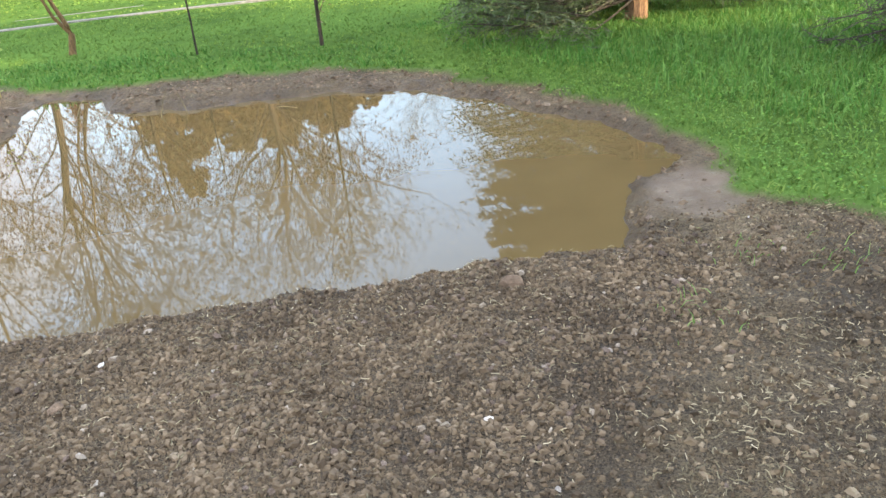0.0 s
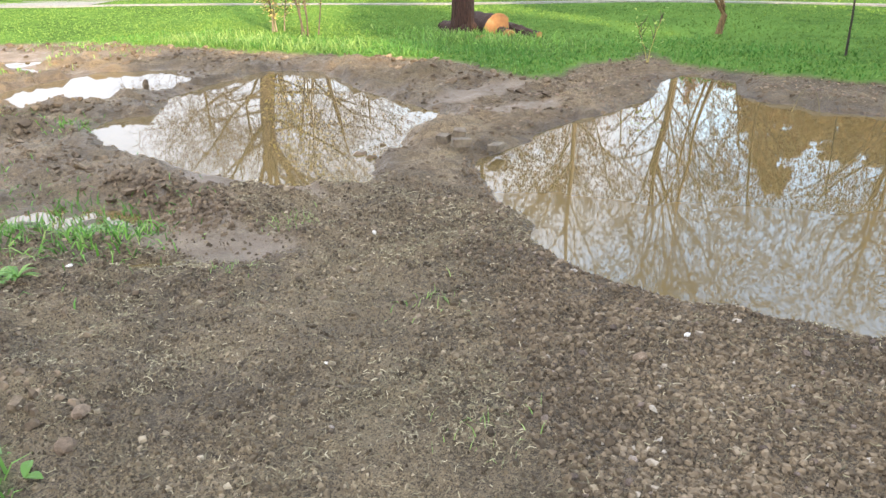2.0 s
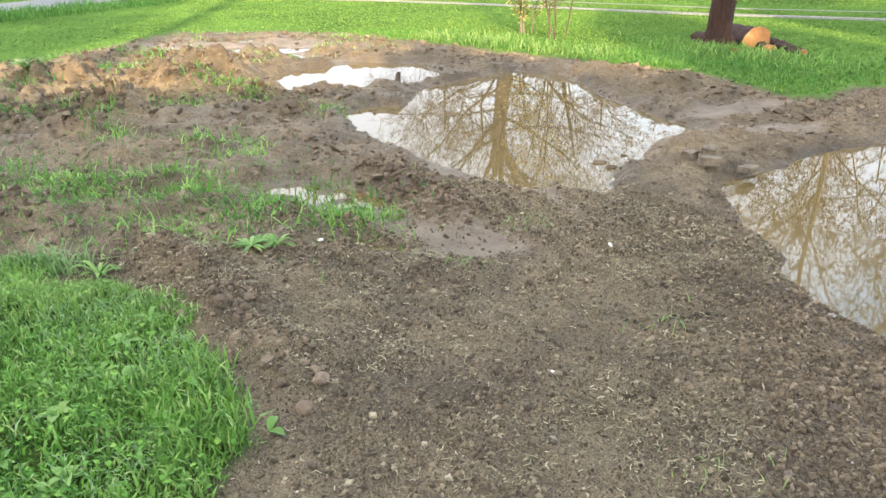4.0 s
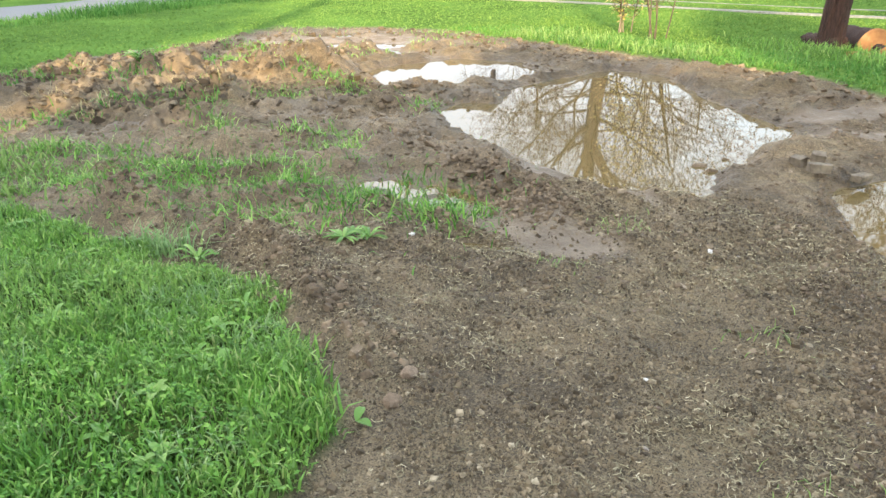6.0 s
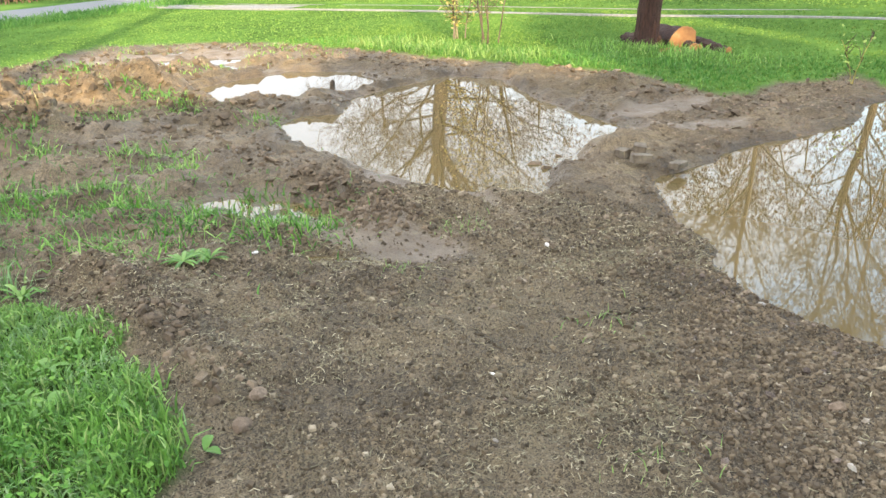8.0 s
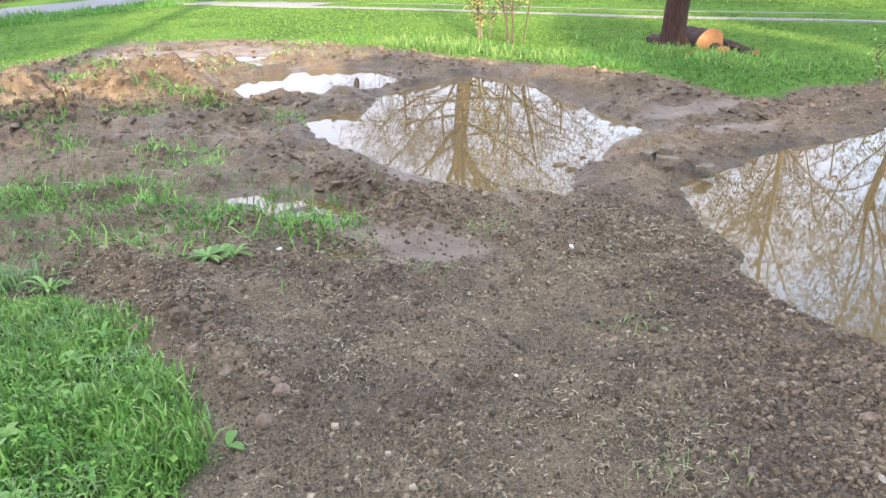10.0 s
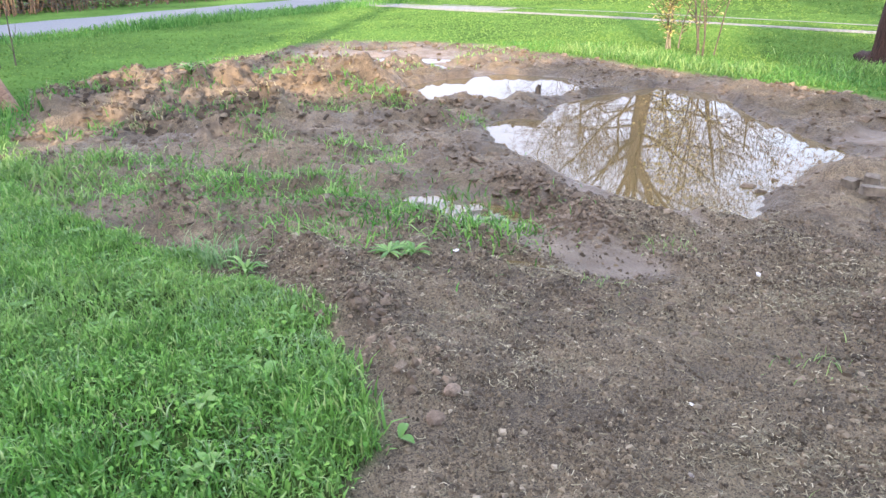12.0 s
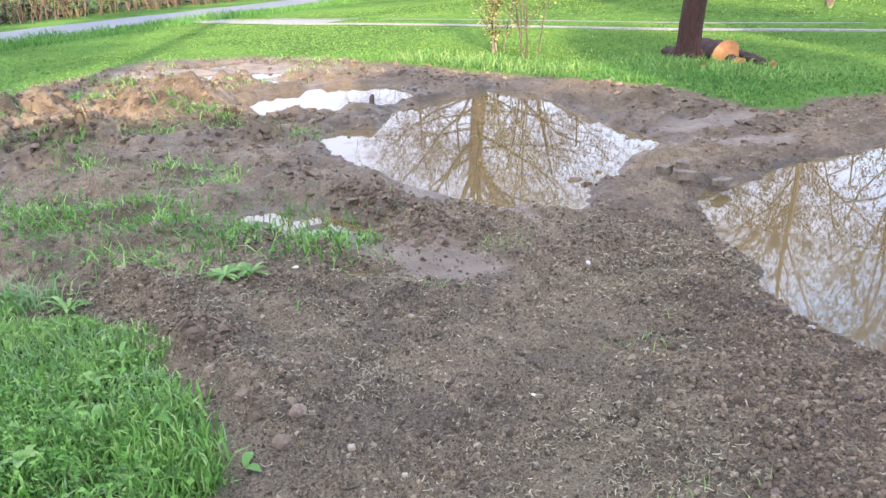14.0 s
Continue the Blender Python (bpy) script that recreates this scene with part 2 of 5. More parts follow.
def tube(bm, points, radii, sides=6, cap=True):
    """A tapered tube along points, into bm."""
    rings = []
    for i, (p, r) in enumerate(zip(points, radii)):
        a, b = Vector(points[max(i - 1, 0)]), Vector(points[min(i + 1, len(points) - 1)])
        q = (b - a).to_track_quat("Z", "Y")
        rings.append([bm.verts.new(Vector(p) + q @ Vector((r * math.cos(k * math.tau / sides), r * math.sin(k * math.tau / sides), 0))) for k in range(sides)])
    for lo, hi in zip(rings, rings[1:]):
        for k in range(sides):
            bm.faces.new((lo[k], lo[(k + 1) % sides], hi[(k + 1) % sides], hi[k]))
    if cap:
        bm.faces.new(rings[0][::-1])
        bm.faces.new(rings[-1])
    return rings


# ---- the lie of the land ----
def vnoise(x, y, scale, seed):
    """Smooth value noise, -1 to 1, over numpy arrays."""
    rng = np.random.RandomState(seed)
    table = rng.rand(256, 256) * 2 - 1
    u, v = x / scale + 1000.37, y / scale + 1000.71
    i, j = np.floor(u).astype(int), np.floor(v).astype(int)
    fu, fv = u - i, v - j
    fu, fv = fu * fu * fu * (fu * (fu * 6 - 15) + 10), fv * fv * fv * (fv * (fv * 6 - 15) + 10)
    i0, i1, j0, j1 = i % 256, (i + 1) % 256, j % 256, (j + 1) % 256
    return (table[i0, j0] * (1 - fu) + table[i1, j0] * fu) * (1 - fv) + (table[i0, j1] * (1 - fu) + table[i1, j1] * fu) * fv


def inside(poly, x, y):
    """Signed distance to a closed outline: positive inside."""
    p = np.array(poly, dtype=float)
    q = np.roll(p, -1, axis=0)
    best, odd = np.full(x.shape, 1e9), np.zeros(x.shape, dtype=bool)
    for (ax, ay), (bx, by) in zip(p, q):
        ex, ey = bx - ax, by - ay
        t = np.clip(((x - ax) * ex + (y - ay) * ey) / (ex * ex + ey * ey), 0, 1)
        best = np.minimum(best, np.hypot(x - ax - t * ex, y - ay - t * ey))
        hit = (ay > y) != (by > y)
        odd ^= hit & (x < (bx - ax) * (y - ay) / (by - ay + 1e-12) + ax)
    return np.where(odd, best, -best)


def ease(v, a, b):
    t = np.clip((v - a) / (b - a), 0, 1)
    return t * t * (3 - 2 * t)


BIG_POND = [(-1.8, 2.8), (-1.1, 2.8), (-0.6, 2.93), (0.2, 2.97), (0.8, 3.02), (0.93, 3.35), (1.08, 3.75), (1.28, 3.90), (1.42, 4.08), (1.36, 4.42), (1.14, 4.95), (0.78, 5.4), (0.4, 6.0), (0.0, 6.42),
            (-0.65, 6.65), (-1.9, 6.66), (-2.65, 6.85), (-2.95, 7.55), (-3.6, 7.7), (-3.6, 7.2), (-3.3, 6.4), (-3.5, 5.4), (-3.45, 4.0), (-2.75, 3.37), (-2.15, 2.93)]
MID_POND = [(-6.9, 3.02), (-6.3, 2.80), (-5.7, 2.72), (-5.2, 2.74), (-4.75, 2.78), (-4.1, 2.88), (-3.72, 3.22), (-3.9, 3.55), (-4.15, 3.78), (-4.22, 4.2), (-4.55, 5.03),
            (-5.4, 5.27), (-6.4, 5.68), (-7.3, 6.0), (-7.9, 5.8), (-7.8, 4.9), (-7.5, 4.15), (-7.0, 3.68), (-7.08, 3.35)]
FAR_POND = [(-9.6, 3.2), (-8.3, 3.12), (-7.9, 3.8), (-7.95, 4.9), (-9.0, 5.25), (-9.9, 4.7)]
# shallow puddles: x, y, half length, half width, turn
PUDDLES = [(-4.66, 1.82, 0.50, 0.20, 30), (-3.66, 1.74, 0.15, 0.045, 40), (-12.0, 3.9, 1.1, 0.40, 55),
           (-13.3, 4.5, 0.8, 0.30, 60), (-10.6, 4.35, 0.55, 0.14, 10), (-11.0, 2.35, 0.35, 0.15, 30)]
MUD = [(-2.2, 0.25), (-2.47, 0.58), (-2.95, 0.52), (-3.4, 0.5), (-3.8, 0.42), (-4.1, 0.38), (-4.5, 0.02), (-5.4, -0.45), (-6.8, -0.85), (-8.6, -1.1),
       (-11.0, -0.9), (-12.5, 0.2), (-13.3, 2.0), (-14.8, 3.7), (-12.9, 5.7), (-10.2, 6.3), (-7.3, 6.65), (-6.1, 6.85), (-4.6, 6.5), (-4.55, 7.5),
       (-4.3, 8.2), (-3.0, 7.72), (-1.6, 7.58), (-0.7, 7.42), (0.05, 6.78), (0.58, 6.15), (0.98, 5.4), (1.37, 4.7), (1.52, 4.2), (1.55, 3.55), (1.65, 3.2),
       (2.0, 2.85), (2.3, 2.4), (1.75, 1.6), (1.6, 0.6), (1.5, -1.0), (0.0, -1.6), (-1.6, -1.0)]
# heaps: x, y, length, width, turn, height
HEAPS = [(-4.28, 2.14, 0.34, 0.19, 10, 0.20), (-3.95, 2.22, 0.22, 0.11, 10, 0.06), (-4.05, 2.08, 0.2, 0.1, 20, 0.05), (-4.75, 2.28, 0.25, 0.12, 20, 0.04), (-9.45, 2.6, 0.50, 0.36, 60, 0.27), (-8.95, 1.95, 0.55, 0.34, 70, 0.24), (-9.9, 1.35, 0.35, 0.3, 20, 0.17), (-10.6, 0.75, 0.4, 0.28, 80, 0.12), (-9.1, 0.05, 0.45, 0.3, 30, 0.16), (-8.4, 1.35, 0.3, 0.22, 0, 0.12),
         (-9.50, 0.75, 0.60, 0.40, 40, 0.18), (-11.1, 0.2, 0.9, 0.5, 20, 0.07), (-10.0, -0.55, 0.8, 0.45, 10, 0.13), (-8.0, 0.75, 0.60, 0.32, 45, 0.12),
         (-6.9, 6.45, 0.7, 0.20, 10, 0.06), (-5.5, 6.1, 0.5, 0.20, 10, 0.08), (-4.05, 4.6, 0.45, 0.22, 70, 0.08), (-5.6, 2.15, 0.5, 0.16, 20, 0.07),
         (-7.2, 2.6, 0.5, 0.18, 30, 0.08), (-2.95, 0.72, 0.26, 0.12, 10, 0.07), (-3.40, 0.68, 0.20, 0.13, 0, 0.11), (-3.72, 0.70, 0.24, 0.16, 20, 0.14), (-4.15, 0.62, 0.22, 0.14, 40, 0.12), (-4.6, 0.55, 0.32, 0.17, 20, 0.14), (-5.2, 0.15, 0.35, 0.2, 30, 0.11), (-4.95, 1.0, 0.3, 0.16, 60, 0.06), (2.0, 2.45, 0.45, 0.16, 10, 0.08)]
# smooth wet flats: x, y, half length, half width, turn
FLATS = [(-3.84, 2.00, 0.52, 0.22, 12), (-4.25, 2.74, 0.62, 0.13, 8), (1.30, 3.45, 0.34, 0.22, 60), (-4.15, 5.35, 0.55, 0.16, 60), (-12.3, 3.9, 1.6, 0.75, 55), (-4.75, 5.75, 0.55, 0.2, 80)]
WATER_Z = -0.02


def oval(x, y, cx, cy, a, b, turn):
    c, s = math.cos(radians(turn)), math.sin(radians(turn))
    u, v = (x - cx) * c + (y - cy) * s, -(x - cx) * s + (y - cy) * c
    return np.sqrt((u / a) ** 2 + (v / b) ** 2)


def masks(x, y):
    edge = vnoise(x, y, 0.55, 3) * 0.10 + vnoise(x, y, 0.17, 4) * 0.05
    fine_edge = vnoise(x, y, 0.3, 5) * 0.055 + vnoise(x, y, 0.11, 6) * 0.035
    pond = np.maximum(np.maximum(inside(BIG_POND, x, y), inside(MID_POND, x, y)), inside(FAR_POND, x, y)) + fine_edge
    shallow = np.full(x.shape, -1.0)
    for cx, cy, a, b, turn in PUDDLES:
        shallow = np.maximum(shallow, (1 - oval(x, y, cx, cy, a, b, turn)) * min(a, b))
    shallow = shallow + fine_edge * 0.9
    mud = inside(MUD, x, y) + edge + vnoise(x, y, 0.24, 7) * 0.07
    grass = ease(-mud, -0.02, 0.10)
    gravel = ease(inside([(-2.6, 2.9), (-1.6, 2.9), (0.3, 3.1), (1.0, 3.05), (1.3, 2.7), (0.9, 2.2), (0.3, 1.5), (-0.7, 1.1), (-1.3, 1.6), (-2.0, 2.3), (-3.2, 3.5), (-3.5, 4.2), (-3.0, 3.9)], x, y)
                  + vnoise(x, y, 0.4, 8) * 0.16, -0.1, 0.2) * (1 - grass)
    clay = ease(vnoise(x, y, 0.5, 21) * 0.7 + (1.25 - oval(x, y, -9.7, 0.75, 2.4, 1.3, 25)), 0.1, 0.5)
    clay = np.maximum(clay * 0.9, 0.45 * ease(1.2 - oval(x, y, -12.0, 3.6, 2.3, 1.4, 60) + vnoise(x, y, 0.6, 25) * 0.3, 0, 0.5))
    near = np.maximum(pond, shallow)
    wet = np.clip(ease(near, -0.30 + 0.1, 0.02) + 0.5 * ease(vnoise(x, y, 0.8, 9), -0.05, 0.5) * ease(-x, 2.6, 4.0), 0, 1) * (1 - grass)
    return pond, shallow, mud, grass, gravel, clay, wet


def flatness(x, y):
    best = np.zeros(x.shape)
    for cx, cy, a, b, turn in FLATS:
        best = np.maximum(best, ease(1.25 - oval(x, y, cx, cy, a, b, turn) + 0.25 * vnoise(x, y, 0.2, 40), 0.0, 0.35))
    return best


def height(x, y):
    pond, shallow, mud, grass, gravel, clay, wet = masks(x, y)
    muddy = ease(mud, -0.05, 0.35)
    left = ease(-x, 2.2, 4.6)
    h = 0.028 + 0.012 * vnoise(x, y, 1.7, 11)
    h = h + grass * 0.03
    rough_amp = muddy * (0.45 + 0.85 * left) * (1 + 1.7 * clay)
    h = h + rough_amp * (0.028 * vnoise(x, y, 0.42, 12) + 0.032 * vnoise(x, y, 0.19, 13) + 0.030 * np.abs(vnoise(x, y, 0.10, 14)))
    h = h + muddy * (0.010 * vnoise(x, y, 0.10, 15) + 0.008 * vnoise(x, y, 0.05, 19))
    h = h + (0.014 + 0.007 * vnoise(x, y, 0.3, 41) + 0.008 * vnoise(x, y, 0.09, 42) - h) * flatness(x, y) * 0.7
    for cx, cy, a, b, turn, top in HEAPS:
        d = oval(x, y, cx, cy, a, b, turn)
        h = h + 0.85 * top * np.exp(-d * d) * (1 + 0.5 * vnoise(x, y, 0.23, 16) + 0.34 * np.abs(vnoise(x, y, 0.12, 17)))
    # a bank round the ponds, and their beds
    h = h + 0.012 * np.exp(-((pond + 0.28) / 0.16) ** 2) * muddy
    dry = np.maximum(h, WATER_Z + 0.008 + 0.02 * ease(-np.maximum(pond, shallow), 0, 0.12))
    bed = WATER_Z - 0.004 - 0.22 * ease(pond, 0, 0.9)
    h = dry + (bed - dry) * ease(pond, -0.10, 0.02)
    pan = WATER_Z - 0.013 + 0.019 * vnoise(x, y, 0.13, 18)
    low = WATER_Z + 0.012 + 0.010 * vnoise(x, y, 0.15, 20)
    h = h + (low - h) * 0.85 * ease(shallow, -0.22, -0.03) * (1 - ease(pond, -0.1, 0.02)) * (h > low)
    h = h + (pan - h) * ease(shallow, -0.05, 0.02) * (1 - ease(pond, -0.1, 0.02))
    return h


NEAR_LAWN = (-7.5, -1.6, -1.9, 0.8)


def box_fade(x, y, x0, x1, y0, y1, soft):
    """1 inside a stretch of the plan, falling off within its border."""
    d = np.minimum(np.minimum(x - x0, x1 - x), np.minimum(y - y0, y1 - y))
    return ease(d + 0.3 * vnoise(x, y, 0.5, 81), 0.0, soft)


def axis_steps(lo, hi, fine, far):
    core = np.arange(lo, hi, fine)
    out, step, p = [], fine, hi
    while p < far:
        out.append(p)
        step *= 1.2
        p += step
    lower, step, p = [], fine, lo - fine
    while p > -far:
        lower.append(p)
        step *= 1.2
        p -= step
    return np.concatenate([np.array(lower[::-1]), core, np.array(out)])


def finer(steps, lo, hi, fine):
    """The same steps, with closer ones where the camera stands nearest."""
    return np.concatenate([steps[steps < lo - fine], np.arange(lo, hi, fine), steps[steps > hi]])


gx = finer(axis_steps(-14.0, 2.4, 0.05, 1600.0), -4.4, 2.0, 0.032)
gy = finer(axis_steps(-1.6, 8.2, 0.05, 1600.0), 0.3, 3.3, 0.032)
GX, GY = np.meshgrid(gx, gy, indexing="ij")
GZ = height(GX, GY)
nx, ny = GX.shape
idx = np.arange(nx * ny).reshape(nx, ny)
quads = np.stack([idx[:-1, :-1], idx[1:, :-1], idx[1:, 1:], idx[:-1, 1:]], axis=-1).reshape(-1, 4)
ground_mesh = from_arrays("ground", np.stack([GX, GY, GZ], axis=-1).reshape(-1, 3), quads, GROUND, smooth=True)
m_all = masks(GX, GY)
for attr_name, values in (("grass", m_all[3]), ("gravel", m_all[4]), ("clay", m_all[5]), ("wet", m_all[6]), ("flat", flatness(GX, GY) * (1 - m_all[3])), ("left_pale", ease(-GX, 2.6, 4.2) * (1 - m_all[3]) * (0.6 + 0.4 * vnoise(GX, GY, 0.7, 83))), ("humus", ease(1.3 - oval(GX, GY, 1.5, 1.6, 1.8, 1.15, 20) + 0.35 * vnoise(GX, GY, 0.35, 82), 0.0, 0.6)), ("gap_shade", box_fade(GX, GY, *NEAR_LAWN, 0.7))):
    a = ground_mesh.attributes.new(attr_name, "FLOAT", "POINT")
    a.data.foreach_set("value", values.astype(np.float32).ravel())
ground = tagged(new("ground", ground_mesh), "churned brown mud and stony soil giving way to green lawn", "ground", kind="structure")


def z_at(x, y):
    return float(height(np.array([float(x)]), np.array([float(y)]))[0])


def water(name, outline, label):
    """A still sheet of muddy water, a little wider than its hollow."""
    bm = bmesh.new()
    c = Vector((sum(p[0] for p in outline) / len(outline), sum(p[1] for p in outline) / len(outline), 0))
    ring = []
    for p in outline:
        v = Vector((p[0], p[1], 0))
        d = (v - c).normalized()
        w = v + d * 0.14
        ring.append(bm.verts.new((w.x, w.y, WATER_Z)))
    bm.faces.new(ring)
    bmesh.ops.recalc_face_normals(bm, faces=bm.faces)
    ob = part(name, bm, WATER)
    return tagged(ob, label, "puddle", kind="structure")


water("water_1", BIG_POND, "wide still puddle of brown muddy water mirroring trees and sky")
water("water_2", MID_POND, "muddy puddle with bright reflections of sky and bare branches")
water("water_3", FAR_POND, "small muddy puddle mirroring the white sky")
for k, (cx, cy, a, b, turn) in enumerate(PUDDLES):
    rim = []
    for i in range(14):
        th = i * math.tau / 14
        u, v = (a + 0.05) * math.cos(th), (b + 0.05) * math.sin(th)
        c, s = math.cos(radians(turn)), math.sin(radians(turn))
        rim.append((cx + u * c - v * s, cy + u * s + v * c))
    water("water_%d" % (k + 4), rim, "shallow film of muddy water lying in the churned soil")


# ---- road and drive ----
def ribbon(name, points, width, z, material, label, category):
    """A flat strip of real thickness along a smooth line."""
    bm = bmesh.new()
    rows = []
    for i in range(len(points)):
        p = Vector(points[i])
        d = (Vector(points[min(i + 1, len(points) - 1)]) - Vector(points[max(i - 1, 0)])).normalized()
        n = Vector((-d.y, d.x))
        w = width * (1 + 0.08 * math.sin(i * 1.7))
        rows.append([bm.verts.new((p.x + n.x * w * k, p.y + n.y * w * k, z if abs(k) < 0.5 else z - 0.05)) for k in (-0.5, -0.46, 0.46, 0.5)])
    for a, b in zip(rows, rows[1:]):
        for k in range(3):
            bm.faces.new((a[k], a[k + 1], b[k + 1], b[k]))
    bmesh.ops.recalc_face_normals(bm, faces=bm.faces)
    return tagged(part(name, bm, material), label, category, kind="structure")


def smooth_line(ctrl, n=12):
    """A Catmull-Rom line through the control points."""
    pts = [Vector(p) for p in ctrl]
    pts = [2 * pts[0] - pts[1]] + pts + [2 * pts[-1] - pts[-2]]
    out = []
    for a, b, c, d in zip(pts, pts[1:], pts[2:], pts[3:]):
        for i in range(n):
            t = i / n
            out.append(0.5 * (2 * b + (c - a) * t + (2 * a - 5 * b + 4 * c - d) * t * t + (3 * b - 3 * c + d - a) * t ** 3))
    return out + [pts[-2]]


def make_asphalt():
    m = Mat("worn_asphalt", 0.9, 0.3)
    m.color(m.ramp(m.noise(30, 5), (0.3, (0.100, 0.100, 0.098)), (0.7, (0.160, 0.158, 0.154))))
    return m.m


def make_track():
    m = Mat("pale_gravel_track", 0.95, 0.3)
    m.color(m.ramp(m.noise(14, 6), (0.3, (0.13, 0.124, 0.108)), (0.7, (0.25, 0.240, 0.212))))
    m.bump(m.noise(60, 4), 0.02, 0.6)
    return m.m


ROAD = smooth_line([(-6.0, -40.0), (-14.0, -16.0), (-20.8, -2.4), (-26.4, 6.2), (-33.5, 19.0), (-47.0, 45.0), (-60, 80)])
DRIVE = smooth_line([(-27.0, 7.6), (-22.0, 9.0), (-16.5, 11.1), (-11.0, 12.7), (-7.2, 14.2), (-3.0, 14.6), (3.0, 14.4), (12.0, 13.6), (30.0, 12.0)])
ASPHALT, TRACK = make_asphalt(), make_track()
ribbon("road", ROAD, 3.4, 0.10, ASPHALT, "grey country road with worn asphalt", "road")


def offset_line(line, d):
    out = []
    for i, p in enumerate(line):
        t = (line[min(i + 1, len(line) - 1)] - line[max(i - 1, 0)]).normalized()
        out.append(p + Vector((-t.y, t.x)) * d)
    return out


TRACKS = [offset_line(DRIVE, -0.75), offset_line(DRIVE, 0.75)]
for k, line in enumerate(TRACKS):
    ribbon("drive_track_%d" % (k + 1), line, (0.20, 0.09)[k], (0.085, 0.062)[k], TRACK, "pale gravel wheel track across the lawn", "driveway")
ribbon("drive_apron", smooth_line([(-27.6, 6.3), (-24.6, 7.8), (-21.8, 9.0), (-19.5, 9.9)]), 0.9, 0.07, TRACK, "pale gravel apron where the track meets the road", "driveway")


# ---- grass ----
rng = np.random.RandomState(7)


def blades(name, xy, hgt, width, lean, material, label, category="grass", z_off=0.0):
    """Many curved blades in one mesh. xy: n x 2; hgt, width: n."""
    n = len(xy)
    z = height(xy[:, 0], xy[:, 1]) - 0.006 + z_off
    th, ph = rng.rand(n) * math.tau, rng.rand(n) * math.tau
    wx, wy = np.cos(th) * width * 0.5, np.sin(th) * width * 0.5
    out = hgt * lean * (0.3 + rng.rand(n) * 1.4)
    lx, ly = np.cos(ph) * out, np.sin(ph) * out
    drop = np.clip(1 - 0.5 * (out / hgt) ** 2, 0.35, 1)
    x, y = xy[:, 0], xy[:, 1]
    v = np.empty((n, 5, 3))
    v[:, 0] = np.stack([x - wx, y - wy, z], 1)
    v[:, 1] = np.stack([x + wx, y + wy, z], 1)
    v[:, 2] = np.stack([x + lx * 0.35 + wx * 0.8, y + ly * 0.35 + wy * 0.8, z + hgt * 0.6 * (0.5 + 0.5 * drop)], 1)
    v[:, 3] = np.stack([x + lx * 0.35 - wx * 0.8, y + ly * 0.35 - wy * 0.8, z + hgt * 0.6 * (0.5 + 0.5 * drop)], 1)
    v[:, 4] = np.stack([x + lx, y + ly, z + hgt * drop], 1)
    base = np.arange(n)[:, None] * 5
    f = np.concatenate([base + np.array([0, 1, 2]), base + np.array([0, 2, 3]), base + np.array([3, 2, 4])])
    me = from_arrays(name, v.reshape(-1, 3), f, material)
    return tagged(new(name, me), label, category, kind="stuff")


def scatter(x0, x1, y0, y1, per_m2, keep):
    n = int((x1 - x0) * (y1 - y0) * per_m2)
    p = rng.rand(n, 2) * (x1 - x0, y1 - y0) + (x0, y0)
    k = keep(p[:, 0], p[:, 1])
    return p[rng.rand(n) < k]


def on_lawn(x, y):
    return masks(x, y)[3]


def line_gap(line, x, y):
    """Distance to a road or track."""
    pts = np.array([tuple(p) for p in line])
    best = np.full(x.shape, 1e9)
    for p, q in zip(pts, pts[1:]):
        e = q - p
        t = np.clip(((x - p[0]) * e[0] + (y - p[1]) * e[1]) / (e @ e), 0, 1)
        best = np.minimum(best, np.hypot(x - p[0] - t * e[0], y - p[1] - t * e[1]))
    return best


def off_road(x, y):
    track = np.minimum(line_gap(TRACKS[0], x, y), line_gap(TRACKS[1], x, y))
    return on_lawn(x, y) * ease(track, 0.22, 0.55) * ease(line_gap(ROAD, x, y), 1.7, 2.4)


def patchy(x, y):
    return on_lawn(x, y) * (0.45 + 0.55 * ease(vnoise(x, y, 0.28, 61) + 0.8 * vnoise(x, y, 0.09, 62), -0.5, 0.25)) * (0.15 + 0.85 * box_fade(x, y, *NEAR_LAWN, 0.7))


near_lawn = scatter(*NEAR_LAWN, 11000, patchy)
tuft_h = 1 + 0.7 * ease(vnoise(near_lawn[:, 0], near_lawn[:, 1], 0.22, 63), 0.0, 0.6)
blades("lawn_grass", near_lawn, (0.024 + 0.044 * rng.rand(len(near_lawn)) ** 1.5) * tuft_h, 0.005 + 0.008 * rng.rand(len(near_lawn)), 0.6, GRASS, "lush short green lawn grass at the edge of the mud")
side = scatter(-1.5, 6.0, 2.4, 9.0, 1750, lambda x, y: on_lawn(x, y) * (x < 0.85 * y + 0.6) * ease(x - 0.25 * (y - 6.5), -1.4, 1.6))
blades("lawn_grass", side, 0.022 + 0.045 * rng.rand(len(side)) ** 1.5, 0.007 + 0.005 * rng.rand(len(side)), 1.0, MOWN, "mown green lawn beside the puddle")
around = scatter(-9.5, 7.5, -5.0, 6.0, 330, lambda x, y: on_lawn(x, y) * ((x < -7.2) | (x > -1.8) | (y < -1.7)) * ((x < 0.85 * y + 0.5) == (y < 2.5)))
blades("lawn_grass", around, 0.03 + 0.05 * rng.rand(len(around)), 0.009 + 0.007 * rng.rand(len(around)), 0.9, GRASS, "green lawn all round the trodden mud")
back = scatter(-13.0, 4.0, 6.0, 13.5, 310, off_road)
blades("lawn_grass", back, 0.018 + 0.020 * rng.rand(len(back)), 0.015 + 0.014 * rng.rand(len(back)), 0.6, MOWN, "mown green lawn behind the puddles")
far = scatter(-24.0, -8.0, -4.0, 13.0, 210, off_road)
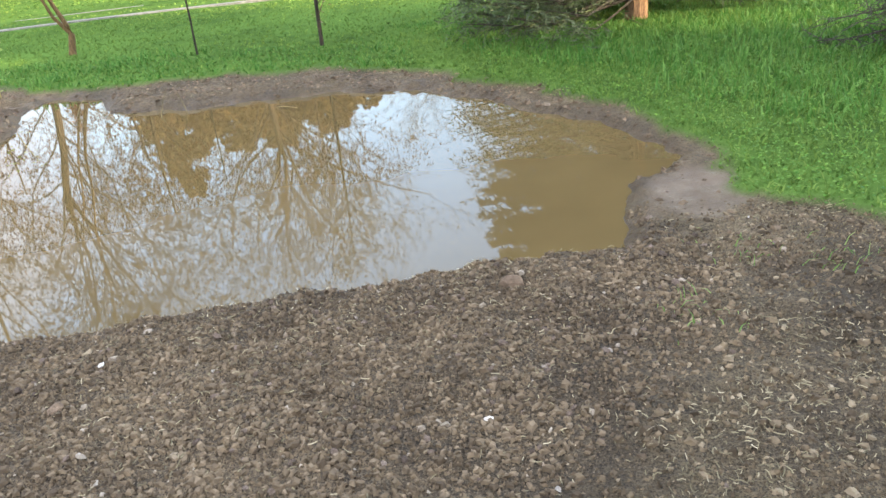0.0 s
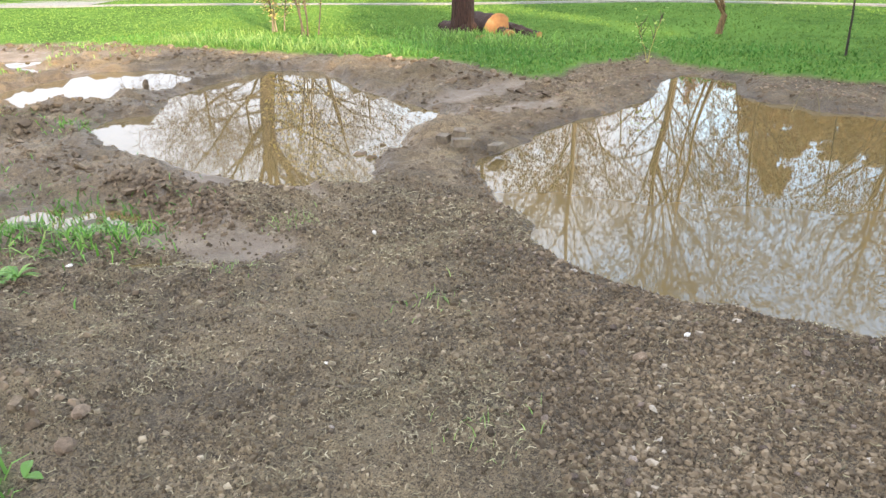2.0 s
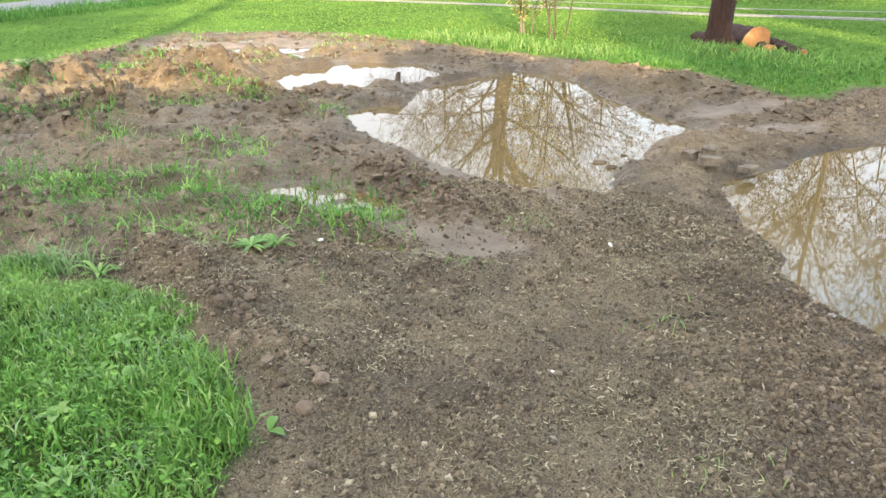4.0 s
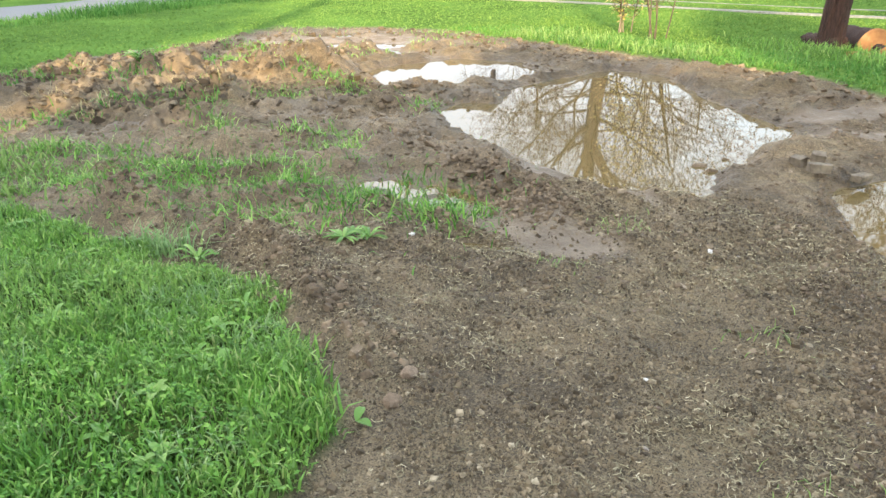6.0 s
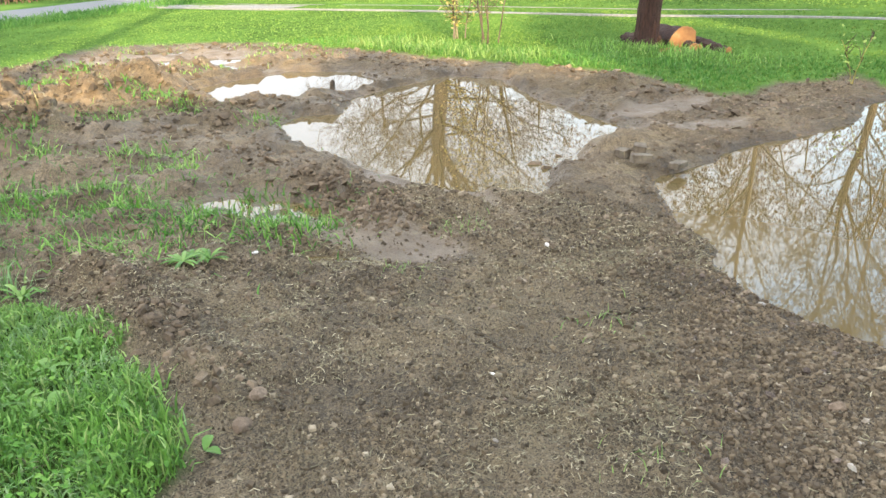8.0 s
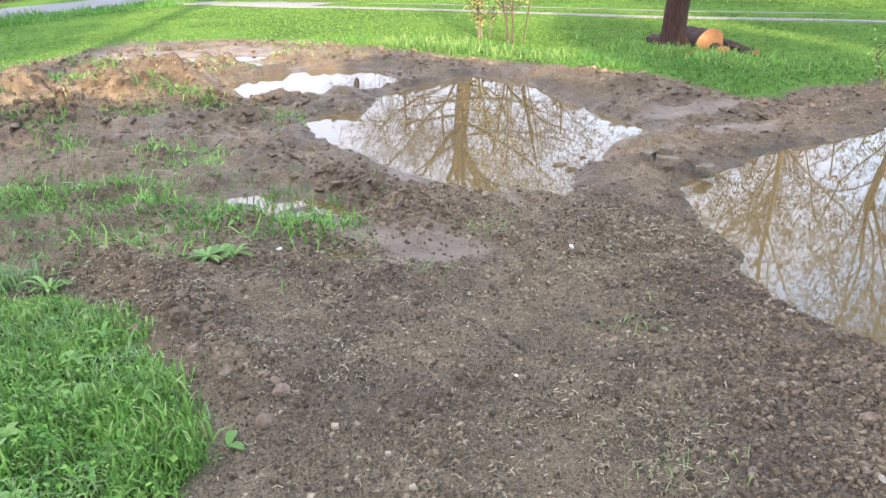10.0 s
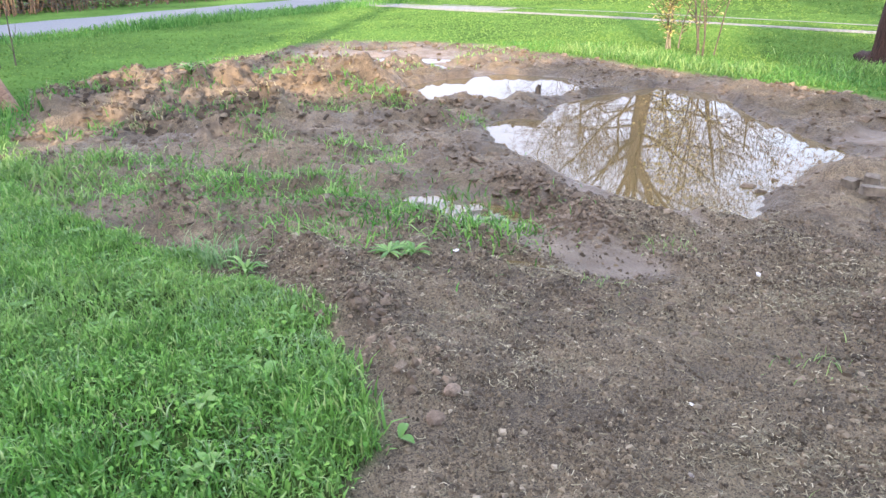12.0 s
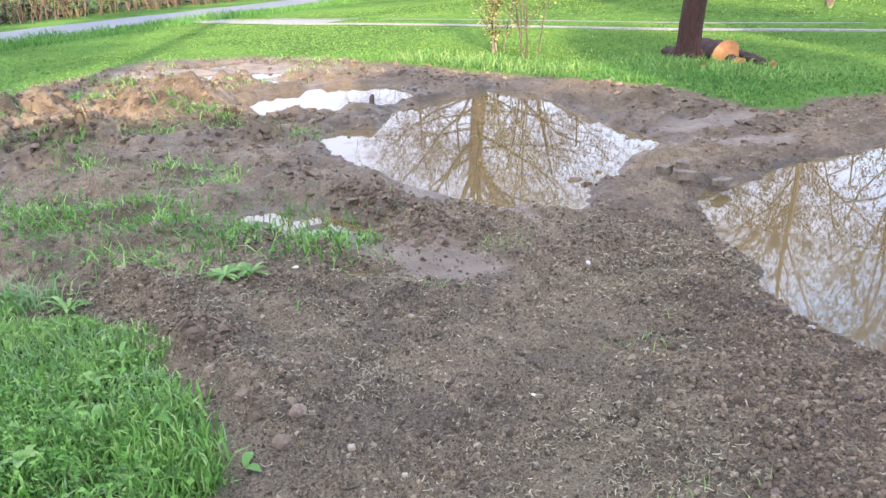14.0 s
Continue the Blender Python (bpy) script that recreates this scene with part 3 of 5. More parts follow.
blades("lawn_grass", far, 0.016 + 0.016 * rng.rand(len(far)), 0.022 + 0.020 * rng.rand(len(far)), 0.6, MOWN, "open green lawn running to the road")
beyond = scatter(-24.0, 12.0, 13.0, 22.0, 65, off_road)
blades("lawn_grass", beyond, 0.020 + 0.025 * rng.rand(len(beyond)), 0.035 + 0.03 * rng.rand(len(beyond)), 0.7, MOWN, "green meadow beyond the drive")


def fringe(x, y):
    """Longer grass along the muddy edge and under the trees."""
    mud = masks(x, y)[2]
    return ease(-mud, 0.0, 0.15) * (1 - ease(-mud, 0.7, 1.6))


edge = scatter(-12.5, 0.0, 5.8, 10.5, 460, fringe)
blades("tall_grass", edge, (0.035 + 0.075 * rng.rand(len(edge))) * (0.6 + 0.8 * ease(vnoise(edge[:, 0], edge[:, 1], 0.5, 65), -0.2, 0.6)), 0.012 + 0.008 * rng.rand(len(edge)), 0.8, GRASS_TALL, "longer green grass along the muddy edge")
meadow = scatter(-0.5, 6.5, 3.0, 9.4, 700, lambda x, y: on_lawn(x, y) * ease(y + 2.07 * x - 8.3 + vnoise(x, y, 0.8, 30) * 0.7, 0.0, 1.6) * (x < 0.85 * y + 0.6))
blades("tall_grass", meadow, (0.05 + 0.10 * rng.rand(len(meadow))) * (1 - 0.55 * ease(meadow[:, 1], 7.2, 8.2)), 0.008 + 0.007 * rng.rand(len(meadow)), 0.6, GRASS_TALL, "tall bluish-green grass left unmown below the conifer")
p = rng.normal((-6.9, 8.45), (0.75, 0.26), (1700, 2))
blades("tall_grass", p[on_lawn(p[:, 0], p[:, 1]) > 0.5], 0.06 + 0.10 * rng.rand(int((on_lawn(p[:, 0], p[:, 1]) > 0.5).sum())), 0.012, 0.7, GRASS, "lush uncut grass round the felled logs")
p = np.stack([rng.uniform(-11.2, -7.6, 900), np.zeros(900)], 1)
p[:, 1] = 6.75 + 0.12 * (p[:, 0] + 9.5) + rng.normal(0, 0.28, 900)
p = p[on_lawn(p[:, 0], p[:, 1]) > 0.5]
blades("tall_grass", p, 0.07 + 0.12 * rng.rand(len(p)), 0.012 + 0.010 * rng.rand(len(p)), 0.7, PALE_GRASS, "long pale grass in the sun at the muddy edge")


verge_spots = []
for k in range(14000):
    i = rng.randint(14, 60)
    a, b = ROAD[i], ROAD[i + 1]
    t, off = rng.rand(), -1.75 - 1.6 * rng.rand() ** 1.4
    d = (b - a).normalized()
    verge_spots.append((a.x + (b.x - a.x) * t - d.y * off, a.y + (b.y - a.y) * t + d.x * off))
verge_spots = np.array(verge_spots)
blades("tall_grass", verge_spots, (0.08 + 0.22 * rng.rand(len(verge_spots))) * (0.6 + 0.5 * ease(vnoise(verge_spots[:, 0], verge_spots[:, 1], 1.3, 64), -0.4, 0.5)), 0.016 + 0.012 * rng.rand(len(verge_spots)), 0.5, GRASS_TALL, "weedy green verge along the near side of the road")


# ---- trees ----
BUD = leaf_mat("red_brown_buds", ((0.0, (0.10, 0.045, 0.022)), (0.5, (0.18, 0.090, 0.045)), (1.0, (0.26, 0.14, 0.07))), trans=0.1)


def bare_tree(name, x, y, tall, trunk_r, label, seed, spread=0.9, fork=0.35, material=None, depth=4, stems=6, lean=(0.0, 0.0), buds=0, bud_size=0.05, thin=0.004, leaders=None):
    """A leafless tree: trunk, crooked limbs, fine twigs and buds, each part a mesh of its own."""
    r = random.Random(seed)
    root = tagged(empty_at(name, x, y, z_at(x, y) - 0.05), label, "tree", "bare trees")
    wood, limbs, twigs = bmesh.new(), bmesh.new(), bmesh.new()
    mat = material or BARK
    tips = []
    kids_of = (stems, 7 if leaders else 6, 5, 4, 2)

    def grow(p, d, length, rad, level):
        bm = wood if level == 0 else (limbs if level == 1 else twigs)
        n = (7, 6, 4, 3, 2)[level]
        pts, rads = [p.copy()], [rad]
        q, v = p.copy(), d.copy()
        end = max(rad * (0.30 if level else (0.8 if leaders else 0.22)), thin * 0.6)
        wob = (0.05, 0.20, 0.26, 0.28, 0.3)[level]
        for i in range(n):
            v = (v + Vector((r.gauss(0, wob), r.gauss(0, wob), r.gauss(0.05, wob * 0.7)))).normalized()
            q = q + v * (length / n)
            pts.append(q.copy())
            rads.append(rad + (end - rad) * ((i + 1) / n) ** 0.8)
        tube(bm, pts, rads, (10, 6, 4, 3, 3)[level], cap=level == 0)
        if level >= 2:
            tips.extend(pts[1:])
        if level >= depth:
            return
        if level == 0 and leaders:
            for up_at, ang, rise, reach, thick in leaders:      # limbs set out by hand
                t = min(up_at / length, 0.999) * n
                at = pts[int(t)].lerp(pts[int(t) + 1], t - int(t))
                grow(at, Vector((math.cos(ang), math.sin(ang), rise)).normalized(), reach, thick, 1)
            return
        kids = kids_of[level]
        for k in range(kids):
            lo = fork if level == 0 else 0.22
            t = min(lo + (1 - lo) * (k + r.random()) / kids, 0.999)
            seg = int(t * n)
            at = pts[seg].lerp(pts[seg + 1], t * n - seg)
            ang = k * 2.4 + r.random() * 1.6
            up = (pts[seg + 1] - pts[seg]).normalized()
            side_v = (up.orthogonal().normalized())
            side_v.rotate(Matrix.Rotation(ang, 3, up))
            nd = (up * r.uniform(0.45, 0.9) + side_v * spread * r.uniform(0.6, 1.1) + Vector((0, 0, 0.10))).normalized()
            grow(at, nd, length * r.uniform(0.42, 0.66) * (1.15 - 0.35 * t), max(rads[seg] * (r.uniform(0.20, 0.42) if level == 0 else r.uniform(0.35, 0.55)), thin), level + 1)

    grow(Vector((0, 0, 0)), Vector((lean[0], lean[1], 1)).normalized(), max(q[0] for q in leaders) if leaders else tall * 0.62, trunk_r, 0)
    part("trunk", wood, mat, root)
    tagged(part("limb_mass", limbs, mat, root), kind="stuff")
    tagged(part("twig_mass", twigs, TWIG, root), kind="stuff")
    if buds:
        t = np.array([tuple(r.choice(tips)) for _ in range(buds)]) + np.array([[r.gauss(0, 0.06) for _ in range(3)] for _ in range(buds)])
        d1 = np.array([[r.gauss(0, 1) for _ in range(3)] for _ in range(buds)])
        d1 *= bud_size / np.linalg.norm(d1, axis=1)[:, None]
        d2 = np.cross(d1, np.array([0.3, 0.5, 0.8])) * 0.6
        v = np.stack([t - d1, t - d2, t + d1, t + d2], 1).reshape(-1, 3)
        ob = new("buds", from_arrays("buds", v, np.arange(4 * buds).reshape(-1, 4), BUD))
        ob.parent = root
        ob["kind"] = "stuff"
    return root


def spruce(name, x, y, tall, radius, label, seed, skirt=0.3, trunk_r=0.16, dense=1.0, blunt=0.75, sprays=26, coarse=1.0, gap=None, detail=0.0, needles=None):
    """A conifer: a straight trunk, drooping boughs and sprays of needles."""
    r = random.Random(seed)
    root = tagged(empty_at(name, x, y, z_at(x, y) - 0.05), label, "tree", "conifers")
    wood, boughs = bmesh.new(), bmesh.new()
    tube(wood, [(0, 0, 0), (0.02, 0, tall * 0.3), (0, 0.02, tall * 0.7), (0, 0, tall)], [trunk_r * 1.15, trunk_r * 0.8, trunk_r * 0.4, 0.01], 12)
    vs, fs = [], []
    z = skirt
    while z < tall * 0.97:
        reach = radius * (1 - (z / tall)) ** blunt
        for k in range(int(9 * dense * (1.15 if detail and z < detail + 0.6 else 1.0))):
            a = r.random() * math.tau
            if gap and z < gap[1] and abs((a - gap[0] + math.pi) % math.tau - math.pi) < 1.0:
                continue                       # a gap in the low boughs shows the trunk
            ln = reach * (r.uniform(0.84, 1.03) if detail else r.uniform(0.82, 1.08))
            rise = r.uniform(-0.10, 0.04) if z < 0.9 else (r.uniform(-0.35, 0.08) if z < tall * 0.5 else r.uniform(-0.1, 0.2))
            d = Vector((math.cos(a), math.sin(a), rise))
            p0, p1, p2 = Vector((0, 0, max(z + r.uniform(-0.2, 0.2), skirt))), None, None
            p1 = p0 + d * ln * 0.6
            p2 = p0 + d * ln + Vector((0, 0, ln * 0.05))
            low = detail and z < 1.7
            sag = Vector((0, 0, -0.06 * ln)) if low else Vector()
            tube(boughs, [p0, p0.lerp(p1, 0.5) + sag * 0.6, p1 + sag, p2], [0.016, 0.012, 0.009, 0.003] if low else [0.022, 0.018, 0.013, 0.004], 4, cap=False)
            if low:
                for j in range(int(ln * 7) + 3):           # side shoots thick with short needles
                    t = r.uniform(0.25, 1.0)
                    c = (p0.lerp(p1 + sag, t / 0.6) if t < 0.6 else (p1 + sag).lerp(p2, (t - 0.6) / 0.4))
                    b = a + r.choice((-1, 1)) * r.uniform(0.3, 1.2)
                    tip = c + Vector((math.cos(b), math.sin(b), r.uniform(-0.75, 0.05))) * r.uniform(0.18, 0.42)
                    tip.z = max(tip.z, 0.12)
                    for q in range(16):
                        n0 = c.lerp(tip, (q + r.random()) / 16)
                        nd = Vector((r.gauss(0, 1) + 0.8 * math.cos(b), r.gauss(0, 1) + 0.8 * math.sin(b), r.gauss(-0.35, 0.6))).normalized() * r.uniform(0.05, 0.12)
                        nw = nd.cross(Vector((r.gauss(0, 1), r.gauss(0, 1), r.gauss(0, 1)))).normalized() * r.uniform(0.0035, 0.0065)
                        i0 = len(vs)
                        vs.extend((n0, n0 + nd * 0.5 + nw, n0 + nd, n0 + nd * 0.5 - nw))
                        fs.append((i0, i0 + 1, i0 + 2, i0 + 3))
                continue
            fine = (0.5 if z < 1.2 else 0.7) if detail and z < detail else 1.0    # small sprays where the tree is seen from near by
            high = 0.32 if detail and z > detail + 0.6 else 1.0
            count = int(ln * sprays * dense * high * (0.85 if fine == 0.5 else 1.0) / fine ** 2.6) + 4
            for j in range(count):
                t = 0.18 + 0.82 * (j + r.random()) / count
                c = p0.lerp(p1, t / 0.6) if t < 0.6 else p1.lerp(p2, (t - 0.6) / 0.4)
                b = a + r.choice((-1, 1)) * r.uniform(0.4, 1.1)
                l2 = (0.17 + 0.22 * (1 - t)) * r.uniform(0.6, 1.2) * (0.7 + 0.3 * radius / 2) * coarse * fine * (1.0 if detail else min(1.0, 0.3 + 1.4 * reach / radius))
                hang = (-0.9, 0.1) if t > 0.55 else (-0.45, 0.1)
                e = c + Vector((math.cos(b), math.sin(b), r.uniform(*hang))) * l2
                w = 0.035 * r.uniform(0.7, 1.3) * coarse ** 1.5 * fine ** 2.6 / high ** 0.7
                n1 = Vector((-math.sin(b), math.cos(b), 0)) * w
                n2 = Vector((0, 0, w * 0.8))
                mid = c.lerp(e, 0.55)
                for nn in (n1, n2):
                    i0 = len(vs)
                    vs.extend((c, mid + nn, e, mid - nn))
                    fs.append((i0, i0 + 1, i0 + 2, i0 + 3))
        z += (0.24 if z < 3 else 0.38) * r.uniform(0.8, 1.2) / max(dense, 0.6)
    part("trunk", wood, BARK_CONIFER, root)
    tagged(part("bough_mass", boughs, BARK_DARK if detail else TWIG, root), kind="stuff")
    me = from_arrays("needles", np.array([tuple(v) for v in vs]), np.array(fs), needles or NEEDLES)
    crown = new("crown", me)
    crown.parent = root
    crown["kind"] = "stuff"
    return root


spruce("spruce", 2.32, 8.15, 9.0, 2.0, "dark green spruce with low drooping boughs over tall grass", 1, skirt=0.27, trunk_r=0.105, dense=1.9, sprays=19, coarse=1.05, blunt=0.55, gap=(-1.2, 1.6), detail=2.8)


# ---- an unseen house added behind the camera to cast the wide shade ----
def house(x, y, turn, w, d, eaves, ridge):
    root = tagged(empty_at("house", x, y, 0.0), "unseen plain house with a pitched roof, added to cast shade", "house")
    root.matrix_basis = pose(x, y, 0, 0, 0, turn)
    m = Mat("pale_siding", 0.8, 0.3)
    m.color(m.mix(m.noise(2, 3), (0.55, 0.54, 0.50), (0.65, 0.64, 0.60)))
    rm = Mat("grey_shingle", 0.9, 0.3)
    rm.color(m.m and (0.10, 0.10, 0.11))
    bm = bmesh.new()
    pts = [(-w / 2, 0), (-w / 2, eaves), (0, ridge), (w / 2, eaves), (w / 2, 0)]
    lo = [bm.verts.new((-d / 2, p[0], p[1])) for p in pts]
    hi = [bm.verts.new((d / 2, p[0], p[1])) for p in pts]
    bm.faces.new(lo)
    bm.faces.new(hi[::-1])
    for k in range(5):
        bm.faces.new((lo[k], hi[k], hi[(k + 1) % 5], lo[(k + 1) % 5]))
    bmesh.ops.recalc_face_normals(bm, faces=bm.faces)
    part("wall", bm, m.m, root)
    for s in (-1, 1):
        bm = bmesh.new()
        a, b = Vector((0, 0, ridge + 0.02)), Vector((0, s * (w / 2 + 0.4), eaves - 0.35))
        for off in (0.02, 0.14):
            for e in (-d / 2 - 0.3, d / 2 + 0.3):
                bm.verts.new((e, a.y, a.z + off))
                bm.verts.new((e, b.y, b.z + off))
        bm.verts.ensure_lookup_table()
        bmesh.ops.convex_hull(bm, input=bm.verts)
        part("roof", bm, rm.m, root)
    return root


sun_u = Vector((0.47, 0.88))          # across the sunlight
sun_v = Vector((-0.88, 0.47))         # along it


def by_sun(u, v):
    p = sun_u * u + sun_v * v
    return p.x, p.y


hx, hy = by_sun(1.65, -10.5)
# unseen taller evergreens, added behind it to lengthen the shade over the lawn
for u, v, tall, rad, seed in ((0.7, -14.5, 7.3, 2.7, 76), (4.7, -17.0, 9.4, 2.6, 71), (-7.4, -13.0, 13.5, 3.5, 73), (-12.4, -14.0, 13.5, 3.7, 74), (-17.0, -15.0, 13.0, 3.7, 75)):
    sx, sy = by_sun(u, v)
    spruce("spruce", sx, sy, tall, rad, "unseen tall evergreen added to shade the lawn", seed, skirt=0.4, dense=0.8, blunt=0.4, sprays=14, coarse=2.6)
house(hx, hy, math.degrees(SUN_AZ) + 90, 7.0, 10.4, 3.1, 5.2)


def bearing(az, dist):
    return -0.25 + dist * math.sin(radians(az)), -0.1 + dist * math.cos(radians(az))


# ---- trees that stand beyond the lawn and show in the water ----
def limb_ring(r, count, lo, hi, rise, reach, thick):
    """Limbs spaced round a trunk, with chance in every figure."""
    return [(lo + (hi - lo) * (k + r.random()) / count, k * 2.4 + r.random() * 0.9, r.uniform(*rise), r.uniform(*reach), r.uniform(*thick)) for k in range(count)]


r = random.Random(90)
tx, ty = bearing(-52.0, 31)
bare_tree("oak_tree", tx, ty, 15.0, 0.34, "large bare oak with a thick forked trunk across the lawn", 5, spread=0.95, thin=0.0075,
          leaders=limb_ring(r, 18, 2.4, 6.2, (-0.05, 0.40), (4.5, 6.8), (0.045, 0.080)) + limb_ring(r, 8, 6.0, 6.7, (2.4, 6.5), (4.5, 6.5), (0.10, 0.16)))
tx, ty = bearing(-49.4, 32)
bare_tree("bare_tree", tx, ty, 12.0, 0.16, "slender bare tree beside the large oak", 8, spread=0.95, fork=0.2, stems=11, thin=0.007)
tx, ty = bearing(-57.5, 33)
bare_tree("bare_tree", tx, ty, 10.0, 0.12, "slender bare tree beside the large oak", 9, spread=0.9, fork=0.2, stems=13, thin=0.007)
tx, ty = bearing(-30.0, 21)
bare_tree("bare_tree", tx, ty, 19.0, 0.10, "tall straight bare tree with many fine twigs", 11, spread=0.95, fork=0.2, stems=20, buds=15000, bud_size=0.048, thin=0.0045)
for az, dist, tall, seed in ((-33.5, 34, 12.0, 111), (-27.0, 33, 13.0, 112), (-20.5, 31, 11.0, 113)):
    tx, ty = bearing(az, dist)
    bare_tree("bare_tree", tx, ty, tall, 0.11, "slender bare tree hazy with red-brown buds", seed, spread=0.95, fork=0.12, stems=14, depth=3, buds=6000, bud_size=0.055, thin=0.006)
tx, ty = bearing(-37.5, 27)
bare_tree("bare_tree", tx, ty, 14.0, 0.16, "bare tree with spreading grey branches", 14, spread=1.0, stems=15, fork=0.2, buds=16000, bud_size=0.055, thin=0.005)
tx, ty = bearing(-23.2, 24)
bare_tree("bare_tree", tx, ty, 14.0, 0.12, "bare tree with long forking limbs and brown buds", 17, spread=0.9, buds=8000, bud_size=0.046, thin=0.005,
          leaders=limb_ring(r, 11, 2.0, 5.6, (0.5, 1.5), (4.0, 6.5), (0.024, 0.040)) + limb_ring(r, 4, 5.2, 6.0, (2.0, 3.5), (5.5, 8.0), (0.032, 0.048)))
tx, ty = bearing(-17.5, 25)
bare_tree("bare_tree", tx, ty, 12.5, 0.09, "thin bare tree with brown budding twigs", 19, spread=0.9, stems=13, fork=0.15, buds=4000, bud_size=0.045, thin=0.0045)
tx, ty = bearing(-10.6, 23)
bare_tree("bare_tree", tx, ty, 12.0, 0.10, "bare tree with a fan of upright limbs and red-brown buds", 23, spread=0.8, buds=6000, bud_size=0.042, thin=0.0045,
          leaders=limb_ring(r, 10, 2.4, 4.6, (0.7, 1.8), (3.0, 5.0), (0.028, 0.045)) + limb_ring(r, 4, 4.0, 4.8, (2.2, 4.0), (4.0, 6.0), (0.045, 0.06)))
tx, ty = bearing(-6.3, 24)
bare_tree("bare_tree", tx, ty, 11.0, 0.065, "thin straight bare tree with fine red-brown twigs", 27, spread=0.7, fork=0.2, stems=12, buds=5000, bud_size=0.04, thin=0.007)
tx, ty = bearing(3.2, 32)
bare_tree("bare_tree", tx, ty, 9.5, 0.08, "small bare tree with fine pale twigs", 29, spread=0.8, fork=0.12, stems=12, material=BARK_PALE, thin=0.005)
for az, dist, tall, rad, seed, blunt in ((-16.6, 39, 11.6, 4.6, 41, 0.95), (-13.0, 41, 10.2, 3.8, 42, 0.6), (-9.9, 42, 10.4, 3.8, 43, 0.5), (-6.2, 41, 9.6, 3.6, 44, 0.5), (-3.4, 42, 9.0, 2.6, 45, 0.55), (-20.2, 42, 6.8, 3.2, 46, 0.7)):
    tx, ty = bearing(az, dist)
    spruce("spruce", tx, ty, tall, rad, "dense dark evergreen in the row beyond the meadow", seed, skirt=0.3, dense=1.1, blunt=blunt, sprays=10, coarse=2.7, needles=NEEDLES_SUNLIT)

DEAD_TWIG = make_bark_mat("grey_dead_twig", (0.03, 0.028, 0.022), (0.11, 0.10, 0.08), 20.0)


# the tree with dead lower boughs at the lawn's edge
def dead_skirt_tree(x, y, tall, rad, reach, label, seed):
    """A dark trunk with a low fringe of dead, fine-twigged boughs."""
    r = random.Random(seed)
    root = tagged(empty_at("dark_tree", x, y, z_at(x, y) - 0.05), label, "tree")
    wood, boughs = bmesh.new(), bmesh.new()
    tube(wood, [(0, 0, 0), (0.02, 0.01, 0.4), (0.03, 0.0, 2.0), (0.0, 0.0, tall)], [rad * 1.3, rad, rad * 0.85, 0.03], 12)
    for k in range(90):
        z0, a = r.uniform(0.25, 1.1), r.random() * math.tau
        ln = reach * r.uniform(0.5, 1.05)
        p, d = Vector((0, 0, z0)), Vector((math.cos(a), math.sin(a), r.uniform(-0.25, 0.1)))
        pts = [p.copy()]
        for i in range(5):
            d = (d + Vector((r.gauss(0, 0.12), r.gauss(0, 0.12), r.gauss(-0.03, 0.08)))).normalized()
            p = p + d * ln / 5
            p.z = max(p.z, 0.12)
            pts.append(p.copy())
        tube(boughs, pts, [0.015, 0.012, 0.010, 0.007, 0.005, 0.003], 4, cap=False)
        for i in range(1, 6):
            for m in range(9):
                q = pts[i - 1].lerp(pts[i], r.random())
                e = q + Vector((r.gauss(0, 1), r.gauss(0, 1), r.gauss(-0.1, 0.5))).normalized() * r.uniform(0.12, 0.34)
                e.z = max(e.z, 0.08)
                tube(boughs, [q, q.lerp(e, 0.5) + Vector((r.gauss(0, 0.02), r.gauss(0, 0.02), r.gauss(0, 0.02))), e], [0.0035, 0.003, 0.0018], 3, cap=False)
    part("trunk", wood, BARK_DARK, root)
    tagged(part("deadwood", boughs, DEAD_TWIG, root, "grey dead twigs"), kind="stuff")
    return root


dead_skirt_tree(3.95, 5.62, 8.0, 0.09, 0.95, "dark tree with a fringe of dead low branches", 33)
# trees behind the camera that dapple the light on the far lawn
r = random.Random(51)
tx, ty = by_sun(-4.3, -12.0)
bare_tree("bare_tree", tx, ty, 15.0, 0.26, "tall bare garden tree with a long straight trunk", 51, spread=0.9, depth=3, leaders=limb_ring(r, 9, 9.6, 11.4, (0.9, 2.4), (2.5, 4.0), (0.05, 0.08)))
# three more unseen trees, added only to break up the sunlight
for u, v, tall, seed in ((8.4, -20.0, 14.0, 54), (11.5, -17.0, 15.0, 52), (15.0, -14.0, 13.0, 53)):
    tx, ty = by_sun(u, v)
    bare_tree("bare_tree", tx, ty, tall, 0.32, "unseen bare tree added to dapple the light", seed, spread=0.9, fork=0.45, depth=3)


# ---- saplings ----
LEAF_BRONZE = leaf_mat("bronze_young_leaves", ((0.0, (0.10, 0.035, 0.018)), (0.5, (0.17, 0.075, 0.030)), (1.0, (0.22, 0.15, 0.04))))
LEAF_LIME = leaf_mat("lime_green_leaves", ((0.0, (0.12, 0.19, 0.03)), (1.0, (0.30, 0.36, 0.07))))
LEAF_YELLOW = leaf_mat("yellow_green_leaves", ((0.0, (0.22, 0.20, 0.05)), (0.5, (0.42, 0.36, 0.10)), (1.0, (0.50, 0.33, 0.15))))
BARK_TAN = make_bark_mat("orange_tan_bark", (0.06, 0.038, 0.018), (0.22, 0.135, 0.06), 12.0)


